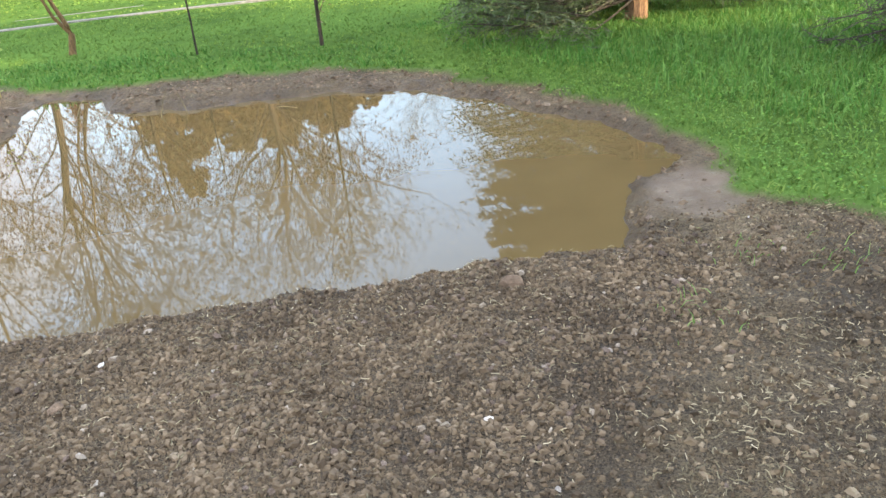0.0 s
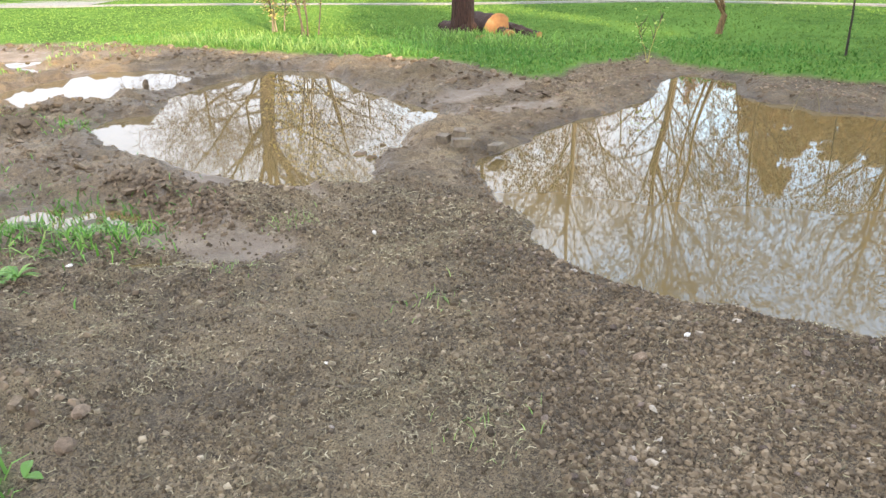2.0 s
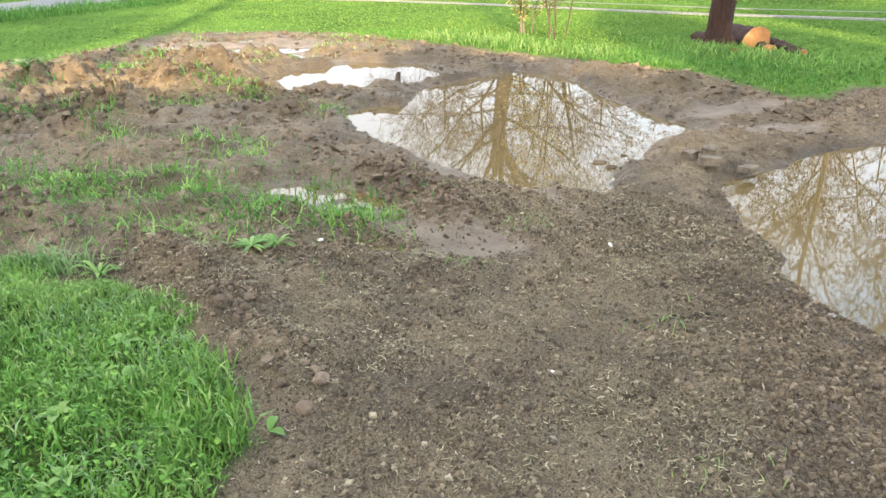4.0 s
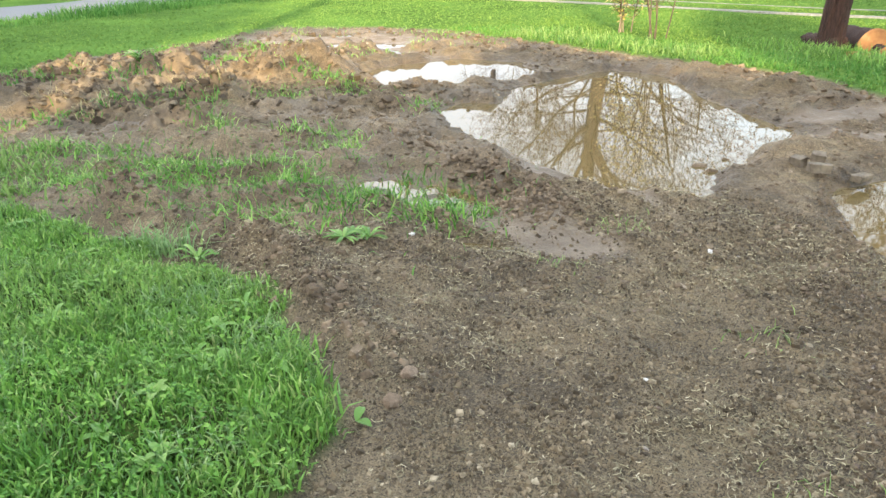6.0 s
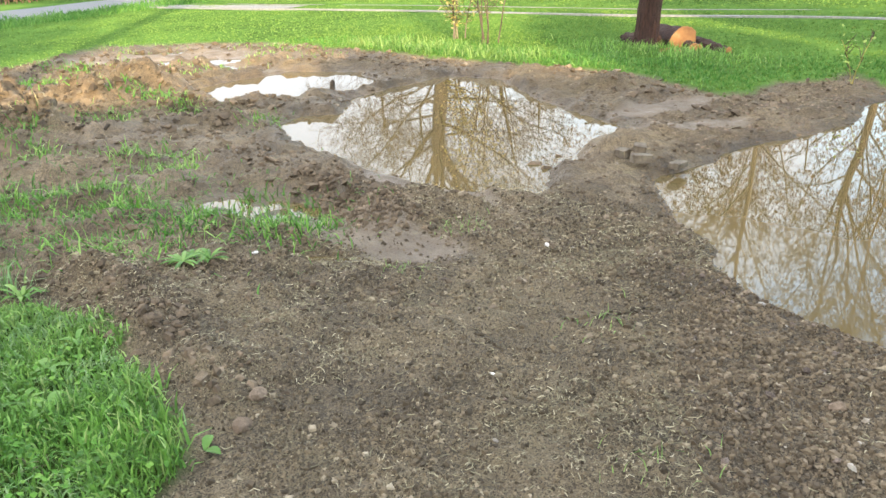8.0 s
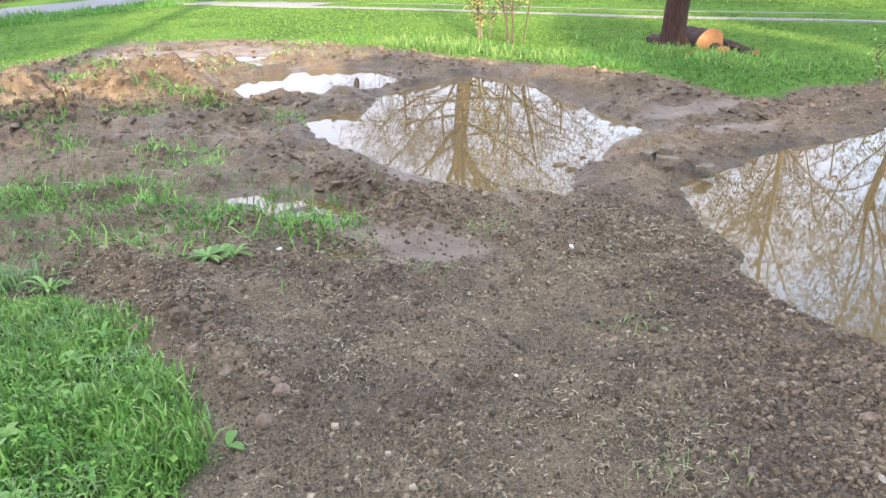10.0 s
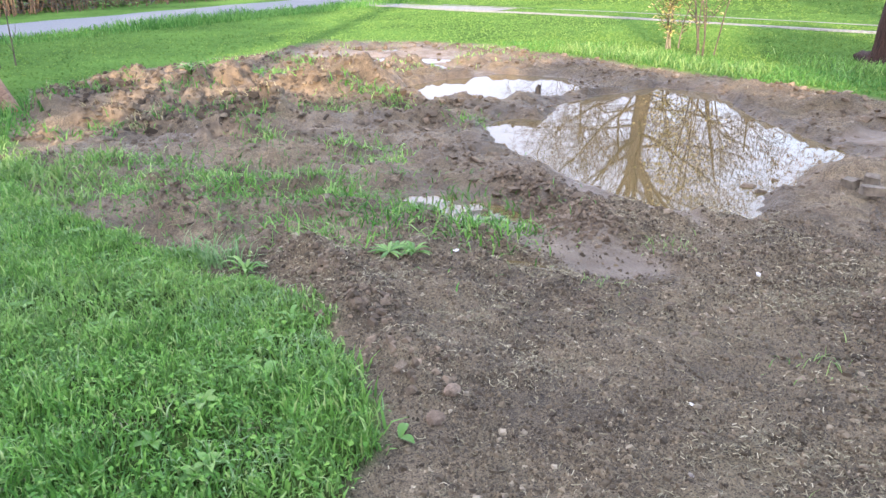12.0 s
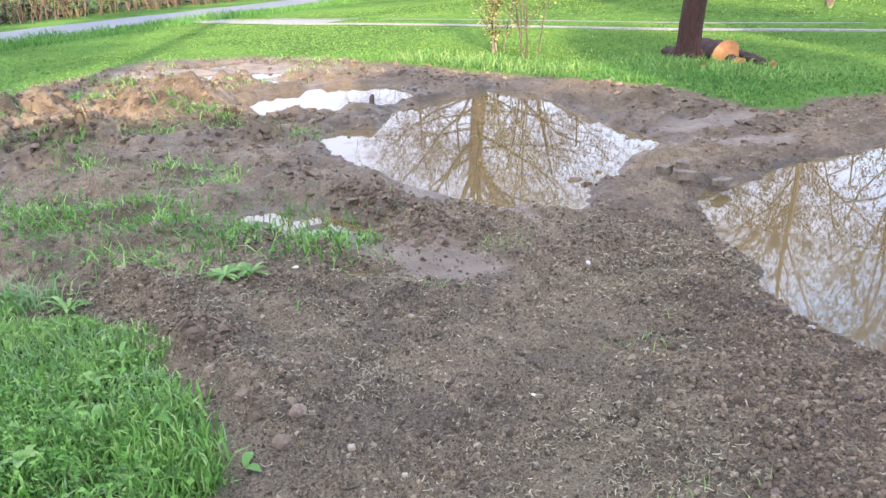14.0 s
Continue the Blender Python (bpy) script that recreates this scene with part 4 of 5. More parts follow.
def sapling(x, y, tall, rad, label, seed, material, leaves=0, leaf_mat_=None, forks=1, sway=0.05, twigs=14, name="sapling", category="sapling", leaf_len=0.05, reach=1.0):
    """A young tree: one or more wavy stems, twigs and small leaves."""
    r = random.Random(seed)
    root = tagged(empty_at(name, x, y, z_at(x, y) - 0.03), label, category, "saplings")
    twig = bmesh.new()
    tips = []
    for f in range(forks):
        a0 = r.random() * math.tau
        p = Vector((0, 0, 0)) + Vector((math.cos(a0), math.sin(a0), 0)) * (0.05 * f)
        d = Vector((math.cos(a0) * 0.14 * min(f + forks - 1, 1), math.sin(a0) * 0.14 * min(f + forks - 1, 1), 1)).normalized()
        pts, rads = [p.copy()], [rad * (1.0 if f == 0 else 0.7)]
        n = 9
        for i in range(n):
            d = (d + Vector((r.gauss(0, sway), r.gauss(0, sway), 0.02))).normalized()
            p = p + d * tall / n
            pts.append(p.copy())
            rads.append(max(rads[0] * (1 - 0.85 * (i + 1) / n), 0.003))
        stem = bmesh.new()
        tube(stem, pts, rads, 7)
        part("stem", stem, material, root)
        for k in range(twigs):
            i = r.randint(1, n - 1)
            q = pts[i].lerp(pts[i + 1], r.random())
            a = r.random() * math.tau
            ln = tall * r.uniform(0.10, 0.28) * reach
            e1 = q + Vector((math.cos(a) * 0.5, math.sin(a) * 0.5, 0.5)) * ln
            e2 = e1 + Vector((math.cos(a + 0.4) * 0.4, math.sin(a + 0.4) * 0.4, 0.6)) * ln * 0.6
            tube(twig, [q, e1, e2], [max(rads[i] * 0.4, 0.004), 0.004, 0.002], 4, cap=False)
            tips.extend((e1, e2, q.lerp(e1, 0.6), q))
    tagged(part("twig_mass", twig, TWIG, root), kind="stuff")
    if leaves:
        vs, fs = [], []
        for k in range(leaves):
            c = r.choice(tips) + Vector((r.gauss(0, 0.05), r.gauss(0, 0.05), r.gauss(0, 0.05)))
            a, t = r.random() * math.tau, r.uniform(-0.6, 0.6)
            ln, w = leaf_len * r.uniform(0.7, 1.4), leaf_len * r.uniform(0.26, 0.48)
            d = Vector((math.cos(a) * math.cos(t), math.sin(a) * math.cos(t), math.sin(t)))
            s = d.cross(Vector((0, 0, 1))).normalized() * w
            i0 = len(vs)
            vs.extend((c, c + d * ln * 0.5 + s, c + d * ln, c + d * ln * 0.5 - s))
            fs.append((i0, i0 + 1, i0 + 2, i0 + 3))
        lv = new("leaves", from_arrays("leaves", np.array([tuple(v) for v in vs]), np.array(fs), leaf_mat_))
        lv.parent = root
    return root


def forked_tree(x, y):
    """A young tree that forks low into two wavy stems."""
    root = tagged(empty_at("sapling", x, y, z_at(x, y) - 0.03), "young forked tree with wavy orange-tan stems on the lawn", "sapling", "saplings")
    r = random.Random(3)
    trunk, twig = bmesh.new(), bmesh.new()
    right = Vector((0.924, 0.384, 0))
    base = [(0.0, 0.0), (0.02, 0.12), (0.05, 0.26), (0.03, 0.38)]
    one = base[3:] + [(-0.01, 0.52), (-0.06, 0.68), (-0.12, 0.86), (-0.20, 1.15), (-0.22, 1.6), (-0.35, 2.2), (-0.38, 3.0), (-0.5, 3.9)]
    two = base[2:3] + [(-0.03, 0.40), (-0.09, 0.50), (-0.13, 0.66), (-0.19, 0.84), (-0.30, 1.2), (-0.36, 1.7), (-0.55, 2.4), (-0.62, 3.2)]
    for line, r0, r1 in ((base, 0.050, 0.036), (one, 0.030, 0.006), (two, 0.024, 0.005)):
        pts = [right * u + Vector((0.0, 0.02 * math.sin(7 * w), w)) for u, w in line]
        tube(trunk, pts, [r0 + (r1 - r0) * i / (len(pts) - 1) for i in range(len(pts))], 8)
        if len(line) > 5:
            for k in range(26):
                i = r.randint(4, len(pts) - 2)
                q, a, ln = pts[i].lerp(pts[i + 1], r.random()), r.random() * math.tau, r.uniform(0.3, 0.9)
                e = q + Vector((math.cos(a) * 0.6, math.sin(a) * 0.6, 0.6)) * ln
                f = e + Vector((math.cos(a + 0.5) * 0.4, math.sin(a + 0.5) * 0.4, 0.5)) * ln * 0.6
                tube(twig, [q, e, f], [0.007, 0.005, 0.003], 4, cap=False)
    part("stem", trunk, BARK_TAN, root)
    tagged(part("twig_mass", twig, TWIG, root), kind="stuff")


forked_tree(-4.19, 10.09)
sapling(-2.37, 8.95, 1.9, 0.014, "thin straight sapling in long grass", 4, BARK_DARK, 30, LEAF_BRONZE, sway=0.02, twigs=6)
sapling(-0.96, 8.72, 2.5, 0.024, "young tree with bronze leaves in a ring of bare soil", 6, BARK_DARK, 260, LEAF_BRONZE, sway=0.03, twigs=26)
sapling(-9.40, 7.65, 2.6, 0.016, "multi-stemmed young tree at the edge of the lawn", 12, BARK, 420, LEAF_YELLOW, forks=5, sway=0.06, twigs=12, leaf_len=0.05)
sapling(-10.35, 7.85, 1.9, 0.018, "pale-stemmed shrub with yellowing leaves in the sunlight", 13, BARK_PALE, 1300, LEAF_YELLOW, forks=4, sway=0.10, twigs=26, name="shrub", category="shrub", leaf_len=0.06)
# stand-in tree, added for an orange reflection of unknown source
LEAF_COPPER = leaf_mat("copper_leaves", ((0.0, (0.26, 0.10, 0.03)), (0.5, (0.42, 0.17, 0.05)), (1.0, (0.50, 0.27, 0.10))))
tx, ty = bearing(-22.6, 30)
sapling(tx, ty, 4.9, 0.05, "small copper-leaved tree standing in for an unknown orange shape", 81, BARK_TAN, 1500, LEAF_COPPER, sway=0.02, twigs=60, leaf_len=0.12, reach=0.3)
sapling(-3.98, 7.69, 0.5, 0.007, "spindly yellow-green seedling at the muddy edge", 82, LEAF_YELLOW, 60, LEAF_LIME, forks=2, sway=0.10, twigs=8, leaf_len=0.045, reach=1.2)
sapling(-13.7, -1.55, 1.9, 0.016, "thin bare sapling on the open lawn", 15, BARK, sway=0.03, twigs=4)
sapling(-13.9, -1.35, 1.4, 0.014, "thin leaning sapling on the open lawn", 16, BARK, sway=0.05, twigs=3)


# ---- sawn tree, logs, leaning log ----
def make_wood_end():
    m = Mat("fresh_sawn_wood", 0.7, 0.3)
    n = m.noise(9, 4)
    m.color(m.ramp(n, (0.3, (0.19, 0.085, 0.028)), (0.55, (0.27, 0.130, 0.048)), (0.75, (0.34, 0.195, 0.090))))
    m.bump(m.noise(60, 3), 0.004, 0.5)
    return m.m


WOOD_END = make_wood_end()


def log_mesh(length, r0, r1, seed, sides=18, lobes=0.06):
    """Bark tube and the two sawn faces, along local x."""
    r = random.Random(seed)
    shape = [1 + lobes * math.sin(3 * k * math.tau / sides + seed) + r.gauss(0, lobes * 0.4) for k in range(sides)]
    bark, ends = bmesh.new(), []
    rings = []
    n = 8
    for i in range(n + 1):
        t = i / n
        rad = r0 + (r1 - r0) * t
        off = Vector((0, 0.02 * math.sin(5 * t + seed), 0.02 * math.cos(4 * t + seed)))
        rings.append([bark.verts.new(Vector((t * length, rad * s * math.cos(k * math.tau / sides), rad * s * math.sin(k * math.tau / sides))) + off * rad * 4 + Vector((0, r.gauss(0, 0.006), r.gauss(0, 0.006)))) for k, s in enumerate(shape)])
    for a, b in zip(rings, rings[1:]):
        for k in range(sides):
            bark.faces.new((a[k], a[(k + 1) % sides], b[(k + 1) % sides], b[k]))
    for ring, out in ((rings[0], -0.012), (rings[-1], 0.012)):
        c = sum((v.co for v in ring), Vector()) / sides
        face = bmesh.new()
        edge = [face.verts.new(v.co) for v in ring]
        inner = [face.verts.new(c + (v.co - c) * 0.9 + Vector((out, 0, 0))) for v in ring]
        mid = face.verts.new(c + Vector((out * 1.3, 0, 0)))
        for k in range(sides):
            j = (k + 1) % sides
            face.faces.new((edge[k], edge[j], inner[j], inner[k]))
            face.faces.new((inner[k], inner[j], mid))
        ends.append(face)
    for b in (bark, *ends):
        bmesh.ops.recalc_face_normals(b, faces=b.faces)
    return bark, ends


def log(x, y, z, turn, tilt, length, r0, r1, seed, label, bark_mat, name="log"):
    root = tagged(empty_at(name, x, y, z), label, "log", "felled logs")
    root.matrix_basis = pose(x, y, z, 0, tilt, turn)
    b, e = log_mesh(length, r0, r1, seed)
    part("bark", b, bark_mat, root)
    for face in e:
        part("sawn_end", face, WOOD_END, root, "fresh orange sawn wood")
    return root


log(-6.89, 9.02, 0.155, 147, 3, 1.0, 0.185, 0.16, 2, "thick dark-barked log with a fresh orange sawn end", BARK_RED)
log(-6.62, 8.86, 0.065, 140, 0, 0.50, 0.085, 0.09, 5, "short sawn log lying beside the thick one", BARK_RED)
log(-6.86, 8.46, 0.055, 35, 0, 0.26, 0.045, 0.05, 6, "split billet of fresh orange wood in the grass", WOOD_END)
log(-6.18, 8.95, 0.06, 152, 0, 0.85, 0.068, 0.10, 9, "thin dark-barked log with a pale sawn end", BARK_RED)
log(-7.60, 8.98, 0.10, 165, 0, 0.35, 0.11, 0.10, 13, "short dark chunk of wood behind the cut trunk", BARK_RED)

stump = tagged(empty_at("tree_stump", -7.43, 8.88, z_at(-7.43, 8.88) - 0.05), "tall red-brown cut tree trunk beside felled logs", "tree stump")
bm = bmesh.new()
tube(bm, [(0, 0, 0), (0.01, 0, 0.15), (0.03, 0.0, 0.5), (0.09, 0.02, 1.0), (0.15, 0.03, 1.55)], [0.235, 0.175, 0.152, 0.146, 0.142], 18)
for v in bm.verts:
    v.co += Vector((random.gauss(0, 0.008), random.gauss(0, 0.008), 0))
part("trunk", bm, BARK_RED, stump)
bm = bmesh.new()
for k in range(5):
    a = k * 1.3 + 0.4
    tube(bm, [(0.15 * math.cos(a), 0.15 * math.sin(a), 0.16), (0.22 * math.cos(a), 0.22 * math.sin(a), 0.05), (0.29 * math.cos(a), 0.29 * math.sin(a), -0.02)], [0.06, 0.045, 0.02], 8)
part("root_flare", bm, BARK_RED, stump)
bm = bmesh.new()
tube(bm, [(0.15, 0.03, 1.551), (0.15, 0.03, 1.565)], [0.135, 0.127], 18)
part("sawn_top", bm, WOOD_END, stump, "fresh sawn top")

bare_tree("pale_tree", -10.66, -1.62, 9.0, 0.29, "tree with pale deeply ridged bark beside a leaning log", 61, spread=0.9, fork=0.5, material=BARK_PALE, depth=3)
lean = tagged(empty_at("leaning_log", -9.62, -1.08, 0.02), "bare peeled log leaning against a tree", "log")
b, e = log_mesh(1.75, 0.080, 0.072, 4)
lean.matrix_basis = look((-9.62, -1.08, 0.04), (-10.12, -1.62, 1.10)) @ Matrix.Rotation(math.pi / 2, 4, "Y")
BARK_PEEL = make_bark_mat("peeled_orange_brown_wood", (0.085, 0.046, 0.028), (0.27, 0.165, 0.098), 5.0, 0.85)
part("bark", b, BARK_PEEL, lean)
for face in e:
    part("sawn_end", face, WOOD_END, lean, "pale sawn end")

# utility pole far over the lawn
px, py = bearing(-45.7, 40)
pole = tagged(empty_at("utility_pole", px, py, 0), "weathered wooden utility pole beyond the lawn", "utility pole")
bm = bmesh.new()
tube(bm, [(0, 0, 0), (0, 0, 7.8)], [0.06, 0.045], 10)
part("post", bm, BARK, pole)

# a broken stake in the far puddle, and sticks in the wide one
stake = tagged(empty_at("stake", -8.20, 4.33, -0.08), "short dark broken stake standing in a puddle", "stake")
bm = bmesh.new()
tube(bm, [(0, 0, 0), (0.01, 0, 0.13), (0.02, 0.01, 0.17)], [0.035, 0.033, 0.02], 7)
part("post", bm, BARK, stake)
STRAW_PALE = leaf_mat("withered_grass", ((0.0, (0.16, 0.13, 0.06)), (0.5, (0.27, 0.23, 0.12)), (1.0, (0.38, 0.33, 0.19))), rough=0.8, trans=0.2)
STRAW = leaf_mat("dry_straw", ((0.0, (0.050, 0.042, 0.020)), (0.45, (0.125, 0.105, 0.052)), (0.85, (0.235, 0.200, 0.115)), (1.0, (0.42, 0.36, 0.24))), rough=0.8, trans=0.1)
for sx, sy, dx, dy, h in ((-2.15, 6.52, 0.10, 0.05, 0.22), (-1.93, 6.60, -0.06, 0.0, 0.16), (-1.25, 6.5, 0.3, -0.35, 0.03), (-3.0, 6.9, 0.1, 0.1, 0.14)):
    st = tagged(empty_at("stick", sx, sy, WATER_Z), "thin pale dry stick poking out of the muddy water", "stick", "sticks in the water")
    bm = bmesh.new()
    tube(bm, [(0, 0, -0.05), (dx * 0.5, dy * 0.5, h * 0.55), (dx, dy, h)], [0.005, 0.004, 0.002], 5)
    part("stem", bm, STRAW, st)


# ---- lumps, stones and straw on the soil ----
def ico():
    bm = bmesh.new()
    bmesh.ops.create_icosphere(bm, subdivisions=1, radius=1.0)
    v = np.array([tuple(p.co) for p in bm.verts])
    f = np.array([[q.index for q in p.verts] for p in bm.faces])
    bm.free()
    return v, f


ICO_V, ICO_F = ico()
# only the upper half of a crumb shows above the soil
OCT_V = np.array([(1, 0.3, -0.5), (-0.9, 0.2, -0.5), (0.1, 1, -0.5), (-0.2, -1, -0.5), (0, 0, 1)], dtype=float)
OCT_F = np.array([(0, 2, 4), (2, 1, 4), (1, 3, 4), (3, 0, 4)])


# a chip: an uneven block of eight corners
CHIP_V = np.array([(-1, -0.8, -0.7), (0.9, -1, -0.7), (1, 0.8, -0.7), (-0.8, 1, -0.7), (-0.6, -0.5, 0.8), (0.5, -0.7, 0.6), (0.7, 0.5, 0.8), (-0.5, 0.6, 0.5)], dtype=float) * 0.8
CHIP_F = np.array([(0, 1, 5), (0, 5, 4), (1, 2, 6), (1, 6, 5), (2, 3, 7), (2, 7, 6), (3, 0, 4), (3, 4, 7), (4, 5, 6), (4, 6, 7)])


def lumps(name, xy, size, flat, material, label, sink=0.25, shape=None):
    """Irregular clods lying half sunk in the soil."""
    n = len(xy)
    sv, sf = shape or (ICO_V, ICO_F)
    k = len(sv)
    v = np.repeat(sv[None], n, 0) * (1 + rng.uniform(-0.4, 0.4, (n, k, 1)))
    v = v * np.stack([rng.uniform(0.7, 1.3, n), rng.uniform(0.6, 1.0, n), flat * rng.uniform(0.6, 1.2, n)], 1)[:, None, :]
    tip = rng.uniform(-0.5, 0.5, n)
    c, s = np.cos(tip)[:, None], np.sin(tip)[:, None]
    v = np.stack([v[..., 0] * c - v[..., 2] * s, v[..., 1], v[..., 0] * s + v[..., 2] * c], -1)
    th = rng.rand(n) * math.tau
    c, s = np.cos(th)[:, None], np.sin(th)[:, None]
    v = np.stack([v[..., 0] * c - v[..., 1] * s, v[..., 0] * s + v[..., 1] * c, v[..., 2]], -1)
    v = v * size[:, None, None]
    z = height(xy[:, 0], xy[:, 1])
    v[..., 0] += xy[:, 0:1]
    v[..., 1] += xy[:, 1:2]
    v[..., 2] += (z + size * flat * (1 - 2 * sink) * 0.6)[:, None]
    f = (np.arange(n)[:, None, None] * k + sf[None]).reshape(-1, 3)
    return tagged(new(name, from_arrays(name, v.reshape(-1, 3), f, material)), label, "soil", kind="stuff")


def bare_of_water(x, y):
    m = masks(x, y)
    return (np.maximum(m[0], m[1]) < -0.01) * (1 - m[3]) * (1 - 0.85 * flatness(x, y))


SOIL_LUMP = make_stone_mat("brown_soil_crumb", ((0.0, (0.048, 0.036, 0.022)), (0.5, (0.125, 0.095, 0.058)), (0.9, (0.215, 0.168, 0.106)), (1.0, (0.330, 0.275, 0.190))))
GRAVEL = make_stone_mat("purple_brown_gravel", ((0.0, (0.072, 0.053, 0.033)), (0.4, (0.130, 0.098, 0.061)), (0.8, (0.176, 0.134, 0.086)), (0.985, (0.218, 0.170, 0.114)), (1.0, (0.38, 0.34, 0.28))))
STONE = make_stone_mat("loose_stone", ((0.0, (0.072, 0.054, 0.042)), (0.5, (0.144, 0.108, 0.085)), (0.9, (0.216, 0.169, 0.137)), (1.0, (0.396, 0.367, 0.324))), "object")
CLAY_LUMP = make_stone_mat("ochre_clay_clod", ((0.0, (0.050, 0.038, 0.025)), (0.5, (0.105, 0.080, 0.052)), (1.0, (0.180, 0.142, 0.092))))

CLOD = make_stone_mat("brown_mud_clod", ((0.0, (0.080, 0.058, 0.037)), (0.6, (0.150, 0.112, 0.074)), (0.97, (0.205, 0.156, 0.105)), (1.0, (0.30, 0.25, 0.19))))
p = scatter(-3.6, 1.6, 0.9, 4.2, 4200, lambda x, y: masks(x, y)[4] * bare_of_water(x, y))
lumps("gravel", p, 0.004 + 0.007 * rng.rand(len(p)) ** 2.0, 0.9, GRAVEL, "coarse purple-brown gravel banked along the puddle", shape=(OCT_V, OCT_F))
p = scatter(-3.6, 1.6, 0.9, 4.2, 3400, lambda x, y: masks(x, y)[4] * bare_of_water(x, y) * (0.6 + 0.4 * ease(vnoise(x, y, 0.25, 91), -0.4, 0.3)))
lumps("gravel", p, 0.006 + 0.012 * rng.rand(len(p)) ** 2.2, 0.75, GRAVEL, "broken brown stones and crumbs of the gravel bank", shape=(CHIP_V, CHIP_F), sink=0.15)
p = scatter(-4.4, 2.4, 0.2, 3.4, 4200, lambda x, y: bare_of_water(x, y) * (1 - 0.8 * masks(x, y)[4]) * (0.35 + 0.65 * ease(vnoise(x, y, 0.33, 92), -0.3, 0.4)) * (1 - 0.2 * ease(1.2 - oval(x, y, 1.5, 1.75, 1.5, 1.0, 20), 0.0, 0.5)))
lumps("soil_crumbs", p, 0.0034 + 0.0075 * rng.rand(len(p)) ** 2.2, 0.95, SOIL_LUMP, "trodden brown soil broken into small crumbs", shape=(OCT_V, OCT_F))
p = scatter(-4.4, 2.4, 0.2, 3.4, 1300, lambda x, y: bare_of_water(x, y) * (1 - 0.9 * masks(x, y)[4]) * (0.3 + 0.7 * ease(vnoise(x, y, 0.4, 93), -0.2, 0.5)))
lumps("soil_crumbs", p, 0.006 + 0.014 * rng.rand(len(p)) ** 3, 0.7, SOIL_LUMP, "small lumps of dry brown soil", shape=(CHIP_V, CHIP_F), sink=0.3)
p = scatter(-9.0, 1.8, -1.2, 8.2, 280, lambda x, y: bare_of_water(x, y) * ease(np.hypot(x, y), 2.6, 4.2))
lumps("soil_clods", p, 0.007 + 0.024 * rng.rand(len(p)) ** 3.0, 0.55, CLOD, "loose clods of churned brown mud", shape=(CHIP_V, CHIP_F), sink=0.35)
p = scatter(-13.5, -7.2, -1.2, 3.6, 330, lambda x, y: bare_of_water(x, y) * np.clip(masks(x, y)[5] * 1.3 + 0.15, 0, 1))
lumps("clay_clods", p, 0.010 + 0.042 * rng.rand(len(p)) ** 2.6, 0.65, CLAY_LUMP, "broken clods of ochre clay heaped at the lawn edge", shape=(CHIP_V, CHIP_F))
p = scatter(-11.6, -7.3, -1.1, 2.9, 140, lambda x, y: bare_of_water(x, y) * np.clip(masks(x, y)[5] * 1.4, 0, 1) * ease(vnoise(x, y, 0.5, 94), -0.25, 0.3))
lumps("clay_clods", p, 0.022 + 0.040 * rng.rand(len(p)) ** 1.8, 0.9, CLAY_LUMP, "large torn lumps of tan clay in the heap", sink=0.25, shape=(CHIP_V, CHIP_F))
p = scatter(-11.4, -7.6, -0.9, 2.6, 260, lambda x, y: bare_of_water(x, y) * ease(vnoise(x, y, 0.4, 95), 0.05, 0.5) * masks(x, y)[5])
blades("dry_grass", p, 0.05 + 0.10 * rng.rand(len(p)), 0.010 + 0.008 * rng.rand(len(p)), 0.9, STRAW_PALE, "withered tan grass torn up with the clay", "grass")
p = scatter(-14.0, -3.9, 2.0, 7.0, 90, lambda x, y: bare_of_water(x, y) * (masks(x, y)[0] < -0.35))
lumps("soil_clods", p, 0.015 + 0.040 * rng.rand(len(p)) ** 3, 0.6, CLOD, "wet dark clods between the puddles", sink=0.35)
HEAP_LUMP = make_stone_mat("dark_heap_crumb", ((0.0, (0.095, 0.069, 0.044)), (1.0, (0.240, 0.180, 0.120))))
heap_xy = np.concatenate([rng.normal((cx, cy), (a * 0.65, b * 0.65), (380 if cy > 1 else 110, 2)) for cx, cy, a, b, turn, top in HEAPS[:6] + [q for q in HEAPS if -5.3 < q[0] < -2.8 and q[1] < 0.8]])
lumps("soil_clods", heap_xy, 0.005 + 0.022 * rng.rand(len(heap_xy)) ** 3.2, 0.8, HEAP_LUMP, "dark clods piled on the muddy heaps", shape=(CHIP_V, CHIP_F), sink=0.15)


def straw(xy, length, width, material, label, lift=0.004):
    """Dry stalks lying about, slightly bent."""
    n = len(xy)
    z = height(xy[:, 0], xy[:, 1]) + lift + 0.006 * rng.rand(n)
    th, bend, arch = rng.rand(n) * math.tau, rng.normal(0, 0.22, n), rng.rand(n) ** 2
    v = np.empty((n, 6, 3))
    for i, s in enumerate((-0.5, 0.0, 0.5)):
        a = th + bend * s
        cx, cy = xy[:, 0] + np.cos(a) * length * s, xy[:, 1] + np.sin(a) * length * s
        zz = z + (0.008 * rng.rand(n) if s else 0.004 * rng.rand(n) + 0.40 * length * arch)
        for j, w in enumerate((-0.5, 0.5)):
            v[:, i * 2 + j] = np.stack([cx - np.sin(a) * width * w, cy + np.cos(a) * width * w, zz + 0.0015 * w], 1)
    base = np.arange(n)[:, None] * 6
    f = np.concatenate([base + np.array([0, 1, 3, 2]), base + np.array([2, 3, 5, 4])])
    return tagged(new("straw", from_arrays("straw", v.reshape(-1, 3), f, material)), label, "straw", kind="stuff")


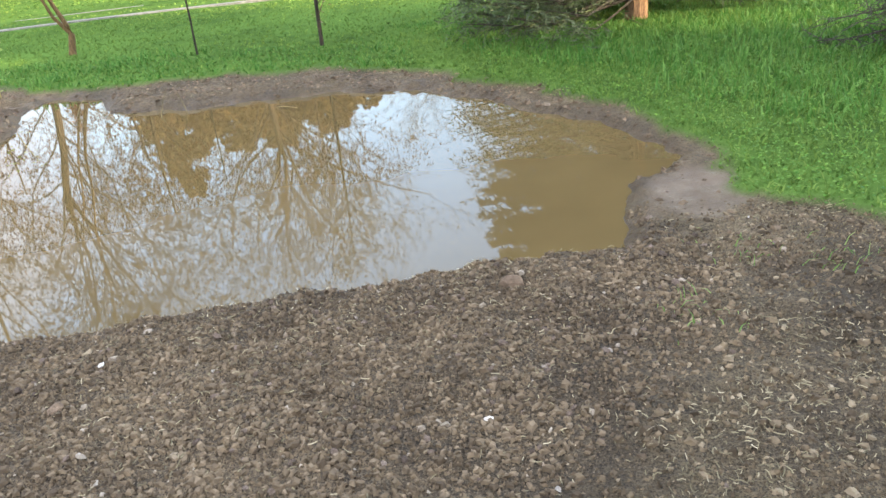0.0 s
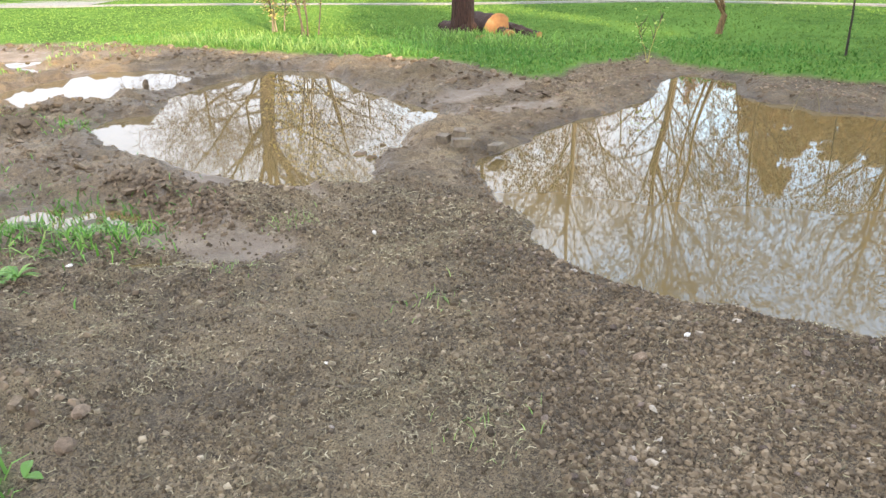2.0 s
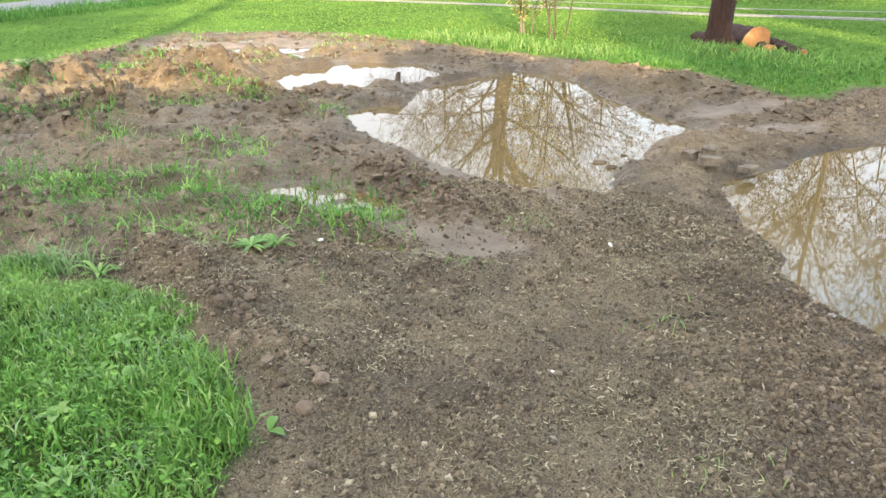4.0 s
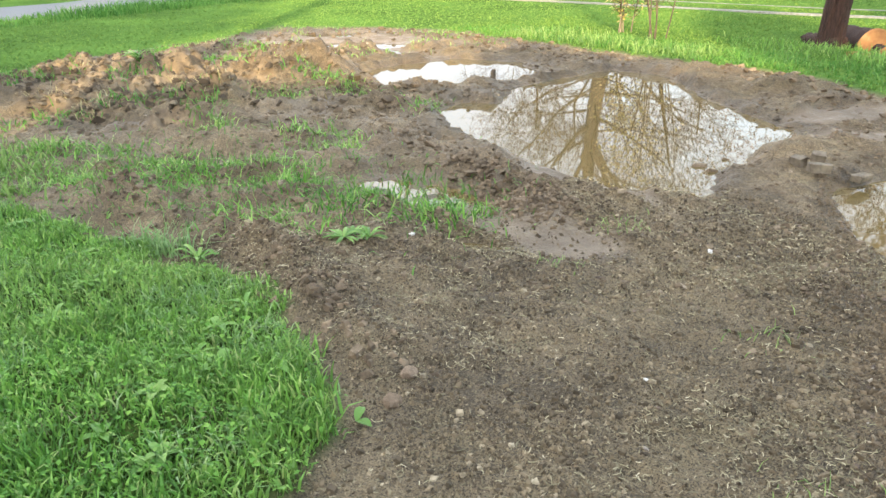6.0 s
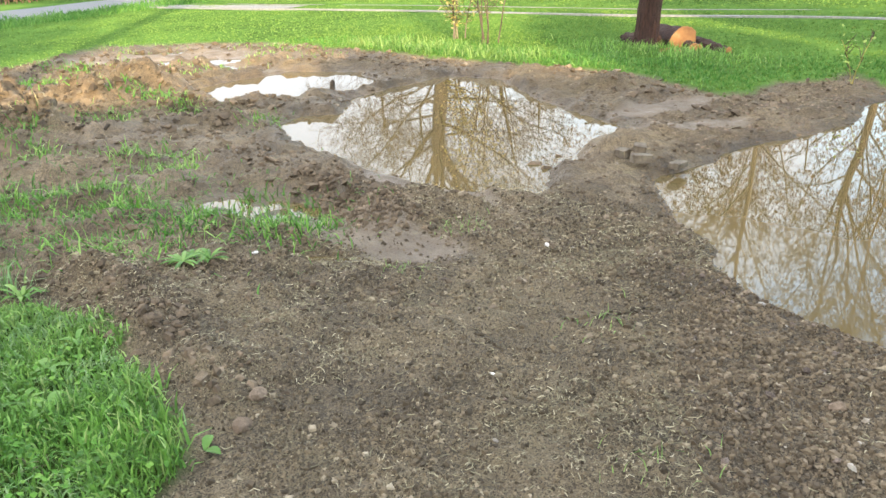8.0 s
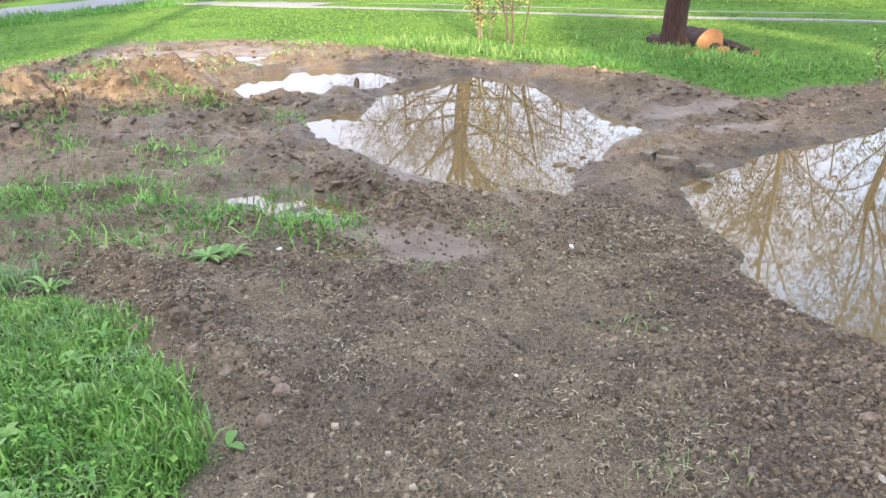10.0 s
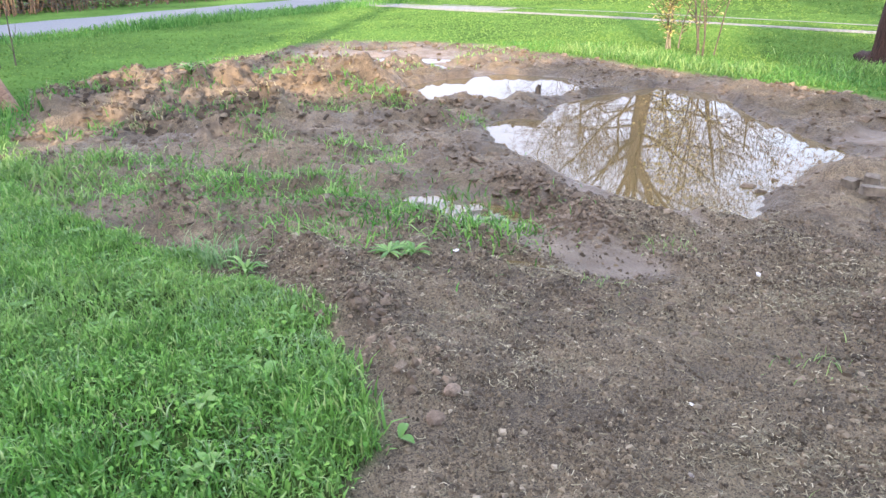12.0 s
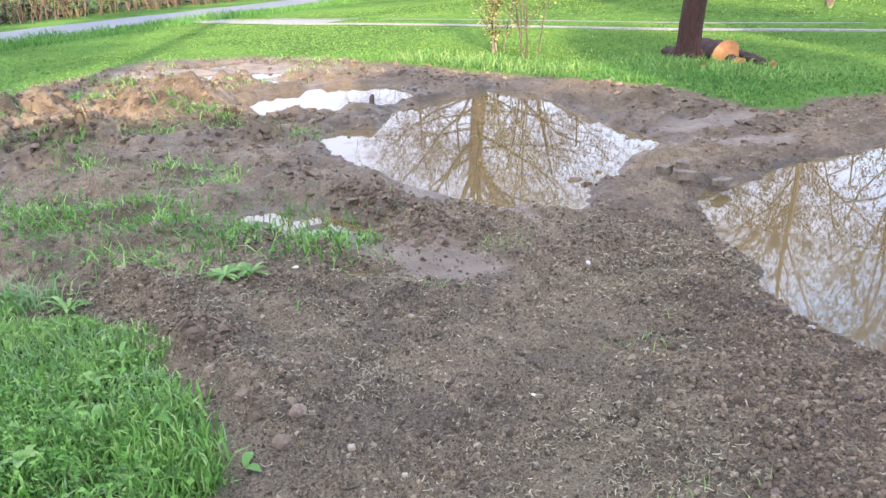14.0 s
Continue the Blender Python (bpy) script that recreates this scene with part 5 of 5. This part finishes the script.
p = scatter(-4.2, 2.2, -0.2, 3.2, 4400, lambda x, y: bare_of_water(x, y) * (1 - 0.75 * masks(x, y)[4]) * (0.15 + 0.85 * ease(vnoise(x, y, 0.5, 31) + 0.5 * vnoise(x, y, 0.16, 32), -0.35, 0.40)) * (1 - 0.6 * ease(1.2 - oval(x, y, 1.5, 1.6, 1.8, 1.15, 20), 0.0, 0.5)))
straw(p, 0.009 + 0.024 * rng.rand(len(p)) ** 2.0, 0.0017 + 0.0016 * rng.rand(len(p)), STRAW, "scattered bits of dry straw trodden into the soil")
p = scatter(-8.5, 1.4, 3.2, 8.0, 18, bare_of_water)
straw(p, 0.03 + 0.06 * rng.rand(len(p)), 0.004 + 0.003 * rng.rand(len(p)), STRAW, "a few dry stalks lying on the mud")

# larger stones that can be told apart
stone_meshes = []
for k in range(6):
    sv = ICO_V * (1 + rng.uniform(-0.28, 0.28, (len(ICO_V), 1))) * np.array([1.2, 0.85, 0.6])
    stone_meshes.append(from_arrays("stone", sv, ICO_F, STONE))
spots = scatter(-3.3, 1.5, 0.8, 3.6, 60, lambda x, y: np.clip(masks(x, y)[4] * 1.1 + 0.06, 0, 1) * bare_of_water(x, y))[:240]
for k, (sx, sy) in enumerate(spots):
    ob = new("stone", stone_meshes[k % 6])
    sc = 0.008 + 0.009 * float(rng.rand()) ** 2
    ob.parent = ground
    ob.matrix_basis = pose(sx, sy, z_at(sx, sy) + sc * 0.25, float(rng.uniform(-25, 25)), float(rng.uniform(-25, 25)), float(rng.uniform(0, 360))) @ Matrix.Diagonal((sc, sc, sc, 1))
CLOD_PIECE = make_stone_mat("single_mud_clod", ((0.0, (0.080, 0.058, 0.037)), (0.6, (0.140, 0.104, 0.068)), (1.0, (0.200, 0.152, 0.102))), "object")
clod_meshes = []
for k in range(6):
    cv = CHIP_V * (1 + rng.uniform(-0.3, 0.3, (len(CHIP_V), 1))) * np.array([1.15, 0.9, 0.75])
    clod_meshes.append(from_arrays("clod", cv, CHIP_F, CLOD_PIECE))
clod_xy = np.concatenate([rng.normal((cx, cy), (a * 0.7, b * 0.8), (60 if cy > 1.5 else 9, 2)) for cx, cy, a, b, turn, top in HEAPS if -5.8 < cx < -2.7 and cy < 3])
for k, (sx, sy) in enumerate(clod_xy[bare_of_water(clod_xy[:, 0], clod_xy[:, 1]) > 0.5][:290]):
    ob = new("clod", clod_meshes[k % 6])
    sc = 0.012 + 0.024 * float(rng.rand()) ** 2.2
    ob.parent = ground
    ob.matrix_basis = pose(sx, sy, z_at(sx, sy) + sc * 0.3, float(rng.uniform(-35, 35)), float(rng.uniform(-35, 35)), float(rng.uniform(0, 360))) @ Matrix.Diagonal((sc, sc, sc, 1))
for sx, sy, sc in ((-4.29, 3.73, 0.100), (-4.15, 3.72, 0.085), (-4.32, 4.01, 0.060), (-3.80, 2.96, 0.070)):
    ob = tagged(new("mud_lump", clod_meshes[int(sc * 1000) % 6]), "dark lump of mud standing out of the puddle", "mud lump", "lumps in the puddle")
    ob.matrix_basis = pose(sx, sy, WATER_Z + sc * 0.02, 6, -8, sx * 200) @ Matrix.Diagonal((sc * 0.62, sc * 0.42, sc * 0.36, 1))
WHITE_STONE = make_stone_mat("white_pebble", ((0.0, (0.60, 0.57, 0.52)), (1.0, (0.78, 0.75, 0.70))), "object")
white_mesh = from_arrays("pebble", ICO_V * (1 + rng.uniform(-0.15, 0.15, (len(ICO_V), 1))) * np.array([1.2, 0.8, 0.55]), ICO_F, WHITE_STONE)
for sx, sy, sc in ((-2.94, 2.51, 0.017), (-1.22, 2.42, 0.016), (0.10, 1.88, 0.014), (-3.85, 1.35, 0.016), (-2.2, 1.5, 0.010), (-1.5, 0.95, 0.012), (-0.4, 2.3, 0.010)):
    ob = tagged(new("pebble", white_mesh), "small white pebble lying on the brown soil", "pebble", "white pebbles")
    ob.matrix_basis = pose(sx, sy, z_at(sx, sy) + sc * 0.35, 8, -6, sx * 70) @ Matrix.Diagonal((sc, sc, sc, 1))
BROWN_ROCK = make_stone_mat("tan_rock", ((0.0, (0.16, 0.115, 0.078)), (1.0, (0.25, 0.185, 0.13))), "object")
for sx, sy, sc in ((-2.51, 0.67, 0.042), (-2.62, 0.78, 0.036), (-1.29, 2.18, 0.030), (0.28, 2.67, 0.05)):
    bm = bmesh.new()
    bmesh.ops.create_icosphere(bm, subdivisions=2, radius=1.0)
    for v in bm.verts:
        v.co *= 1 + 0.22 * noise.noise(v.co * 1.7 + Vector((sx, sy, 0)) * 9)
        v.co.z *= 0.65
    ob = tagged(part("rock", bm, BROWN_ROCK), "rounded tan rock half sunk in the soil", "rock", "loose rocks")
    ob.matrix_basis = pose(sx, sy, z_at(sx, sy) + sc * 0.2, 5, 8, sx * 90) @ Matrix.Diagonal((sc, sc * 0.8, sc, 1))


# ---- broken bricks between the puddles ----
def brick(x, y, z, turn, tilt, size, seed, label):
    r = random.Random(seed)
    bm = bmesh.new()
    bmesh.ops.create_cube(bm, size=1.0)
    bmesh.ops.scale(bm, vec=size, verts=bm.verts)
    bmesh.ops.bevel(bm, geom=bm.edges[:], offset=0.005, segments=1, affect="EDGES")
    for v in bm.verts:
        v.co += Vector((r.gauss(0, 0.003), r.gauss(0, 0.003), r.gauss(0, 0.003)))
    ob = tagged(part("brick", bm, BRICK), label, "brick", "broken bricks")
    ob.matrix_basis = pose(x, y, z, tilt, 4, turn)
    return ob


m = Mat("weathered_tan_brick", 0.9, 0.3)
m.color(m.mix(m.step(m.noise(14, 5), 0.35, 0.65), (0.085, 0.066, 0.046), (0.185, 0.150, 0.108)))
m.bump(m.noise(50, 4), 0.008, 0.8)
BRICK = m.m
bz = z_at(-3.68, 4.12)
brick(-3.70, 4.16, bz + 0.045, 35, 8, (0.09, 0.065, 0.10), 1, "broken tan brick standing on end in the mud")
brick(-3.58, 4.03, bz + 0.04, 60, -6, (0.13, 0.08, 0.06), 2, "broken tan brick lying at the water's edge")
brick(-3.80, 4.10, bz + 0.025, 10, 12, (0.09, 0.07, 0.06), 3, "half brick sunk in the mud")
brick(-3.42, 4.22, bz - 0.012, 100, 2, (0.15, 0.07, 0.04), 4, "flat slab of tan brick in the shallow water")


# ---- weeds, tufts and leaves ----
def tuft_spots(centres, per, spread):
    return np.concatenate([rng.normal(c, spread, (per, 2)) for c in centres])


TUFTS = [(-5.64, 0.63), (-5.52, 1.08), (-5.1, 1.08), (-6.44, 1.65), (-6.0, 1.7), (-4.51, 1.18), (-4.61, 1.47), (-4.23, 1.6), (-4.07, 1.73), (-6.94, 2.98),
         (-4.39, 0.74), (-6.72, 0.11), (-6.19, -0.28), (-6.05, 0.41), (-6.97, 0.96), (-6.74, -0.79), (-5.96, -0.1), (-8.2, 1.91), (-8.08, 2.55), (-5.72, 0.44), (-6.94, -0.39)]
p = tuft_spots(TUFTS, 150, 0.15)
p = p[np.maximum(*masks(p[:, 0], p[:, 1])[:2]) < -0.02]
blades("grass_tufts", p, 0.04 + 0.09 * rng.rand(len(p)), 0.006 + 0.007 * rng.rand(len(p)), 1.0, GRASS, "ragged tufts of green grass in the mud")
p = tuft_spots([(-4.45, 1.80), (-4.75, 1.66), (-4.9, 1.86), (-4.55, 1.98), (-4.3, 1.72)], 34, 0.09)
blades("grass_tufts", p, 0.05 + 0.09 * rng.rand(len(p)), 0.006 + 0.006 * rng.rand(len(p)), 0.8, GRASS_TALL, "grass standing in the shallow puddle")
p = tuft_spots([(-5.3, 1.3), (-5.9, 0.9), (-4.8, 1.3), (-6.3, 0.2), (-4.4, 1.65), (-5.6, 0.5), (-5.2, 0.2), (-4.8, 0.5), (-5.9, -0.3), (-6.6, -0.2)], 300, 0.34)
p = p[np.maximum(*masks(p[:, 0], p[:, 1])[:2]) < -0.02]
blades("grass_tufts", p, 0.03 + 0.06 * rng.rand(len(p)), 0.005 + 0.005 * rng.rand(len(p)), 1.0, GRASS_TALL, "thin scattered grass in the mud")
p = tuft_spots([(-3.46, 2.5), (-3.46, 2.35), (-3.23, 1.83), (1.25, 1.45), (1.42, 1.68), (-2.2, 2.1), (1.2, 2.75), (0.9, 2.3), (-0.7, 1.4), (-1.5, 1.5), (1.5, 2.6)], 26, 0.08)
blades("grass_tufts", p, 0.03 + 0.05 * rng.rand(len(p)), 0.003 + 0.003 * rng.rand(len(p)), 0.9, PALE_GRASS, "small yellowish grass tufts on the trodden soil")
p = scatter(-14.6, -10.2, 1.2, 6.0, 150, lambda x, y: bare_of_water(x, y) * ease(vnoise(x, y, 0.45, 33), -0.1, 0.4))
blades("grass_tufts", p, 0.04 + 0.08 * rng.rand(len(p)), 0.010 + 0.006 * rng.rand(len(p)), 0.8, GRASS, "sparse yellowish grass in the wet ruts")
p = scatter(-13.0, -7.4, -1.1, 2.8, 420, lambda x, y: bare_of_water(x, y) * ease(vnoise(x, y, 0.35, 34), 0.1, 0.5))
blades("grass_tufts", p, 0.05 + 0.10 * rng.rand(len(p)), 0.010 + 0.008 * rng.rand(len(p)), 0.9, GRASS_TALL, "grass torn up among the clay clods")
BLUE_GRASS = leaf_mat("blue_green_grass", ((0.0, (0.070, 0.165, 0.040)), (0.5, (0.130, 0.240, 0.070)), (1.0, (0.260, 0.350, 0.150))))
p = tuft_spots([(-4.34, 0.19), (-4.42, 0.10), (-4.28, 0.26)], 42, 0.055)
blades("grass_clump", p, 0.08 + 0.14 * rng.rand(len(p)), 0.007 + 0.004 * rng.rand(len(p)), 0.7, BLUE_GRASS, "clump of long blue-green grass at the lawn edge")
p = tuft_spots([(-6.78, -0.9), (-6.6, -0.7), (-6.9, -0.35), (-7.2, -0.9), (-6.4, -0.55), (-5.9, -0.6)], 110, 0.14)
blades("grass_clump", p, 0.06 + 0.11 * rng.rand(len(p)), 0.010 + 0.009 * rng.rand(len(p)), 0.8, PALE_GRASS, "long pale green grass at the muddy edge")
p = tuft_spots([(-9.3, -1.15), (-8.8, -1.25), (-9.9, -1.1), (-8.3, -1.3), (-9.5, -1.5)], 130, 0.2)
blades("grass_clump", p, 0.08 + 0.13 * rng.rand(len(p)), 0.010 + 0.008 * rng.rand(len(p)), 0.7, GRASS_TALL, "lush blue-green grass round the foot of a tree")


def leaf_bed(name, xy, size, z_up, material, label, category):
    """Small folded leaves, each of four faces, held above the soil."""
    n = len(xy)
    a, t = rng.rand(n) * math.tau, rng.uniform(-0.25, 0.7, n)
    dx, dy, dz = np.cos(a) * np.cos(t), np.sin(a) * np.cos(t), np.sin(t)
    sx, sy = -np.sin(a), np.cos(a)
    z = height(xy[:, 0], xy[:, 1]) + z_up
    w = size * rng.uniform(0.28, 0.5, n)
    base = np.stack([xy[:, 0], xy[:, 1], z], 1)
    d = np.stack([dx, dy, dz], 1) * size[:, None]
    s = np.stack([sx, sy, np.full(n, 0.25)], 1) * w[:, None]
    s2 = np.stack([-sx, -sy, np.full(n, 0.25)], 1) * w[:, None]
    v = np.stack([base, base + d * 0.45 + s, base + d + np.array([0, 0, -1]) * size[:, None] * 0.12, base + d * 0.45 + s2, base + d * 0.5], 1)
    b = np.arange(n)[:, None] * 5
    f = np.concatenate([b + np.array([0, 1, 4]), b + np.array([1, 2, 4]), b + np.array([2, 3, 4]), b + np.array([3, 0, 4])])
    return tagged(new(name, from_arrays(name, v.reshape(-1, 3), f, material)), label, category, kind="stuff")


LEAF = leaf_mat("weed_leaf", ((0.0, (0.028, 0.090, 0.012)), (0.5, (0.076, 0.200, 0.024)), (1.0, (0.17, 0.30, 0.050))), shine=0.15)
p = scatter(*NEAR_LAWN, 1300, lambda x, y: on_lawn(x, y) * (0.12 + 0.88 * ease(vnoise(x, y, 0.24, 71), -0.1, 0.45)) * box_fade(x, y, *NEAR_LAWN, 0.7))
leaf_bed("clover", p, 0.009 + 0.020 * rng.rand(len(p)) ** 1.9, 0.018 + 0.035 * rng.rand(len(p)) + 0.018 * ease(vnoise(p[:, 0], p[:, 1], 0.14, 74), -0.2, 0.6), LEAF, "clover and small broad-leaved weeds in the lawn", "weeds")
p = scatter(*NEAR_LAWN, 1900, lambda x, y: on_lawn(x, y) * (0.08 + ease(vnoise(x, y, 0.30, 72), 0.15, 0.6)) * box_fade(x, y, *NEAR_LAWN, 0.7))
blades("grass_clump", p, 0.035 + 0.05 * rng.rand(len(p)), 0.005 + 0.005 * rng.rand(len(p)), 0.9, BLUE_GRASS, "paler bluish blades in patches of the lawn")
p = scatter(*NEAR_LAWN, 1400, lambda x, y: on_lawn(x, y) * ease(vnoise(x, y, 0.20, 73), 0.35, 0.8))
blades("dry_grass", p, 0.02 + 0.05 * rng.rand(len(p)), 0.003 + 0.003 * rng.rand(len(p)), 1.0, STRAW, "withered yellow-brown blades in the lawn", "grass")
p = scatter(0.6, 4.5, 2.4, 7.2, 900, on_lawn)
leaf_bed("clover", p, 0.010 + 0.014 * rng.rand(len(p)), 0.02 + 0.04 * rng.rand(len(p)), LEAF, "low clover mixed into the lawn by the puddle", "weeds")


LITTER = leaf_mat("dead_leaf_litter", ((0.0, (0.07, 0.035, 0.018)), (0.5, (0.15, 0.085, 0.045)), (1.0, (0.26, 0.18, 0.10))), trans=0.1)
p = scatter(-4.4, 1.3, 4.6, 8.1, 260, lambda x, y: bare_of_water(x, y))
leaf_bed("leaf_litter", p, 0.012 + 0.025 * rng.rand(len(p)), 0.004 + 0.008 * rng.rand(len(p)), LITTER, "dead brown leaf litter on the far bank", "litter")


DOCK = leaf_mat("dock_leaf", ((0.0, (0.048, 0.125, 0.018)), (0.5, (0.095, 0.205, 0.034)), (1.0, (0.185, 0.290, 0.070))), vary="object", shine=0.3)


def rosette(x, y, leaves, length, width, label, seed, rise=0.5, name="weed"):
    """A broad-leaved weed: bent leaves that spring from one point, each a part."""
    r = random.Random(seed)
    root = tagged(empty_at(name, x, y, z_at(x, y)), label, "weed", "broad-leaved weeds")
    for k in range(leaves):
        bm = bmesh.new()
        a = k * 2.4 + r.random() * 0.5
        ln, w, up = length * r.uniform(0.7, 1.15), width * r.uniform(0.8, 1.2), rise * r.uniform(0.5, 1.3)
        prev = None
        for i in range(6):
            t = i / 5
            ww = w * math.sin(math.pi * min(t * 0.92 + 0.06, 1)) ** 0.8
            c = Vector((math.cos(a) * ln * t, math.sin(a) * ln * t, 0.01 + ln * up * (t - 0.75 * t * t)))
            s = Vector((-math.sin(a), math.cos(a), 0)) * ww
            row = [bm.verts.new(c - s + Vector((0, 0, ww * 0.35))), bm.verts.new(c), bm.verts.new(c + s + Vector((0, 0, ww * 0.35)))]
            if prev:
                for j in range(2):
                    bm.faces.new((prev[j], prev[j + 1], row[j + 1], row[j]))
            prev = row
        part("leaf", bm, DOCK, root)
    return root


rosette(-3.96, 1.02, 16, 0.12, 0.010, "bright green weed sprawling on the bare mud", 1)
rosette(-3.86, 1.12, 13, 0.10, 0.009, "green weed with upright leaves on the mud", 2, 0.9)
rosette(-4.04, 1.10, 12, 0.09, 0.009, "small green weed on the bare mud", 10, 0.9)
rosette(-4.12, 0.32, 10, 0.12, 0.012, "pale green upright weed at the lawn edge", 3, 1.4)
rosette(-2.99, 0.19, 5, 0.10, 0.020, "broad grey-green dock in the short lawn", 4, 0.9)
rosette(-2.86, 0.36, 4, 0.09, 0.018, "broad-leaved dock beside the bare soil", 5, 0.9)
rosette(-2.46, 0.52, 2, 0.065, 0.018, "single dock leaf at the edge of the soil", 6, 0.8)
rosette(-9.69, 0.72, 14, 0.22, 0.022, "leafy bright green weed on the clay heap", 7, 1.2)
rosette(-3.3, 0.25, 5, 0.08, 0.018, "grey-green dock leaves in the lawn", 8, 0.9)
rosette(-8.9, 1.35, 9, 0.16, 0.02, "green weed on the clay heap", 9, 1.0)

r = random.Random(46)
for k in range(46):
    wx, wy = r.uniform(-5.6, -2.3), r.uniform(-1.5, 0.5)
    if on_lawn(np.array([wx]), np.array([wy]))[0] > 0.95:
        rosette(wx, wy, r.randint(5, 9), r.uniform(0.05, 0.10), r.uniform(0.009, 0.017), ("low dandelion rosette in the short lawn", "plantain with spoon-shaped leaves in the lawn", "grey-green dock sprouting in the lawn")[k % 3], 100 + k, r.uniform(0.5, 1.1))


# ---- roadside brush ----
BRUSH = make_bark_mat("tan_brush_stem", (0.050, 0.032, 0.022), (0.200, 0.130, 0.080), 4.0)
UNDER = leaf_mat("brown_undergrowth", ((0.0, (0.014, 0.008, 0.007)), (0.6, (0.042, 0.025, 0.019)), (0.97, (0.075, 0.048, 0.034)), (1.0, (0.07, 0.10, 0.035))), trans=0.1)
verge = offset_line(ROAD, 4.6)
r = random.Random(77)
bm = bmesh.new()
for k in range(1500):
    i = r.randint(8, 50)
    a = verge[i].lerp(verge[i + 1], r.random())
    d = (verge[i + 1] - verge[i]).normalized()
    o = Vector((-d.y, d.x)) * r.uniform(0, 4.5)
    h, rad = r.uniform(0.9, 3.2), r.uniform(0.006, 0.026)
    lx, ly = r.gauss(0, 0.38), r.gauss(0, 0.38)
    tube(bm, [(a.x + o.x, a.y + o.y, 0), (a.x + o.x + lx * 0.5, a.y + o.y + ly * 0.5, h * 0.5), (a.x + o.x + lx, a.y + o.y + ly, h)], [rad, rad * 0.8, rad * 0.3], 4, cap=False)
tagged(part("brush", bm, BRUSH), "thick brush of tan bare stems along the road", "brush", kind="stuff")
pts = []
for k in range(14000):
    i = r.randint(6, 52)
    a = verge[i].lerp(verge[i + 1], r.random())
    d = (verge[i + 1] - verge[i]).normalized()
    o = Vector((-d.y, d.x)) * (0.3 + 4.6 * r.random() ** 0.7)
    pts.append((a.x + o.x, a.y + o.y, r.random()))
pts = np.array(pts)
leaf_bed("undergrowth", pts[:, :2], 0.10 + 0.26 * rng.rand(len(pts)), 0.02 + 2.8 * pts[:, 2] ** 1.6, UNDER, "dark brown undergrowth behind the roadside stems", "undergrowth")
pts = []
for cx, cy in ((-27.0, 0.6), (-24.9, -3.6), (-31.5, 6.6)):
    for k in range(420):
        pts.append((cx + r.gauss(0, 0.7), cy + r.gauss(0, 0.7), abs(r.gauss(0, 0.5))))
pts = np.array(pts)
leaf_bed("roadside_bush", pts[:, :2], 0.05 + 0.07 * rng.rand(len(pts)), 0.15 + 1.0 * pts[:, 2], LEAF, "bright green leafy bushes along the road", "bush")
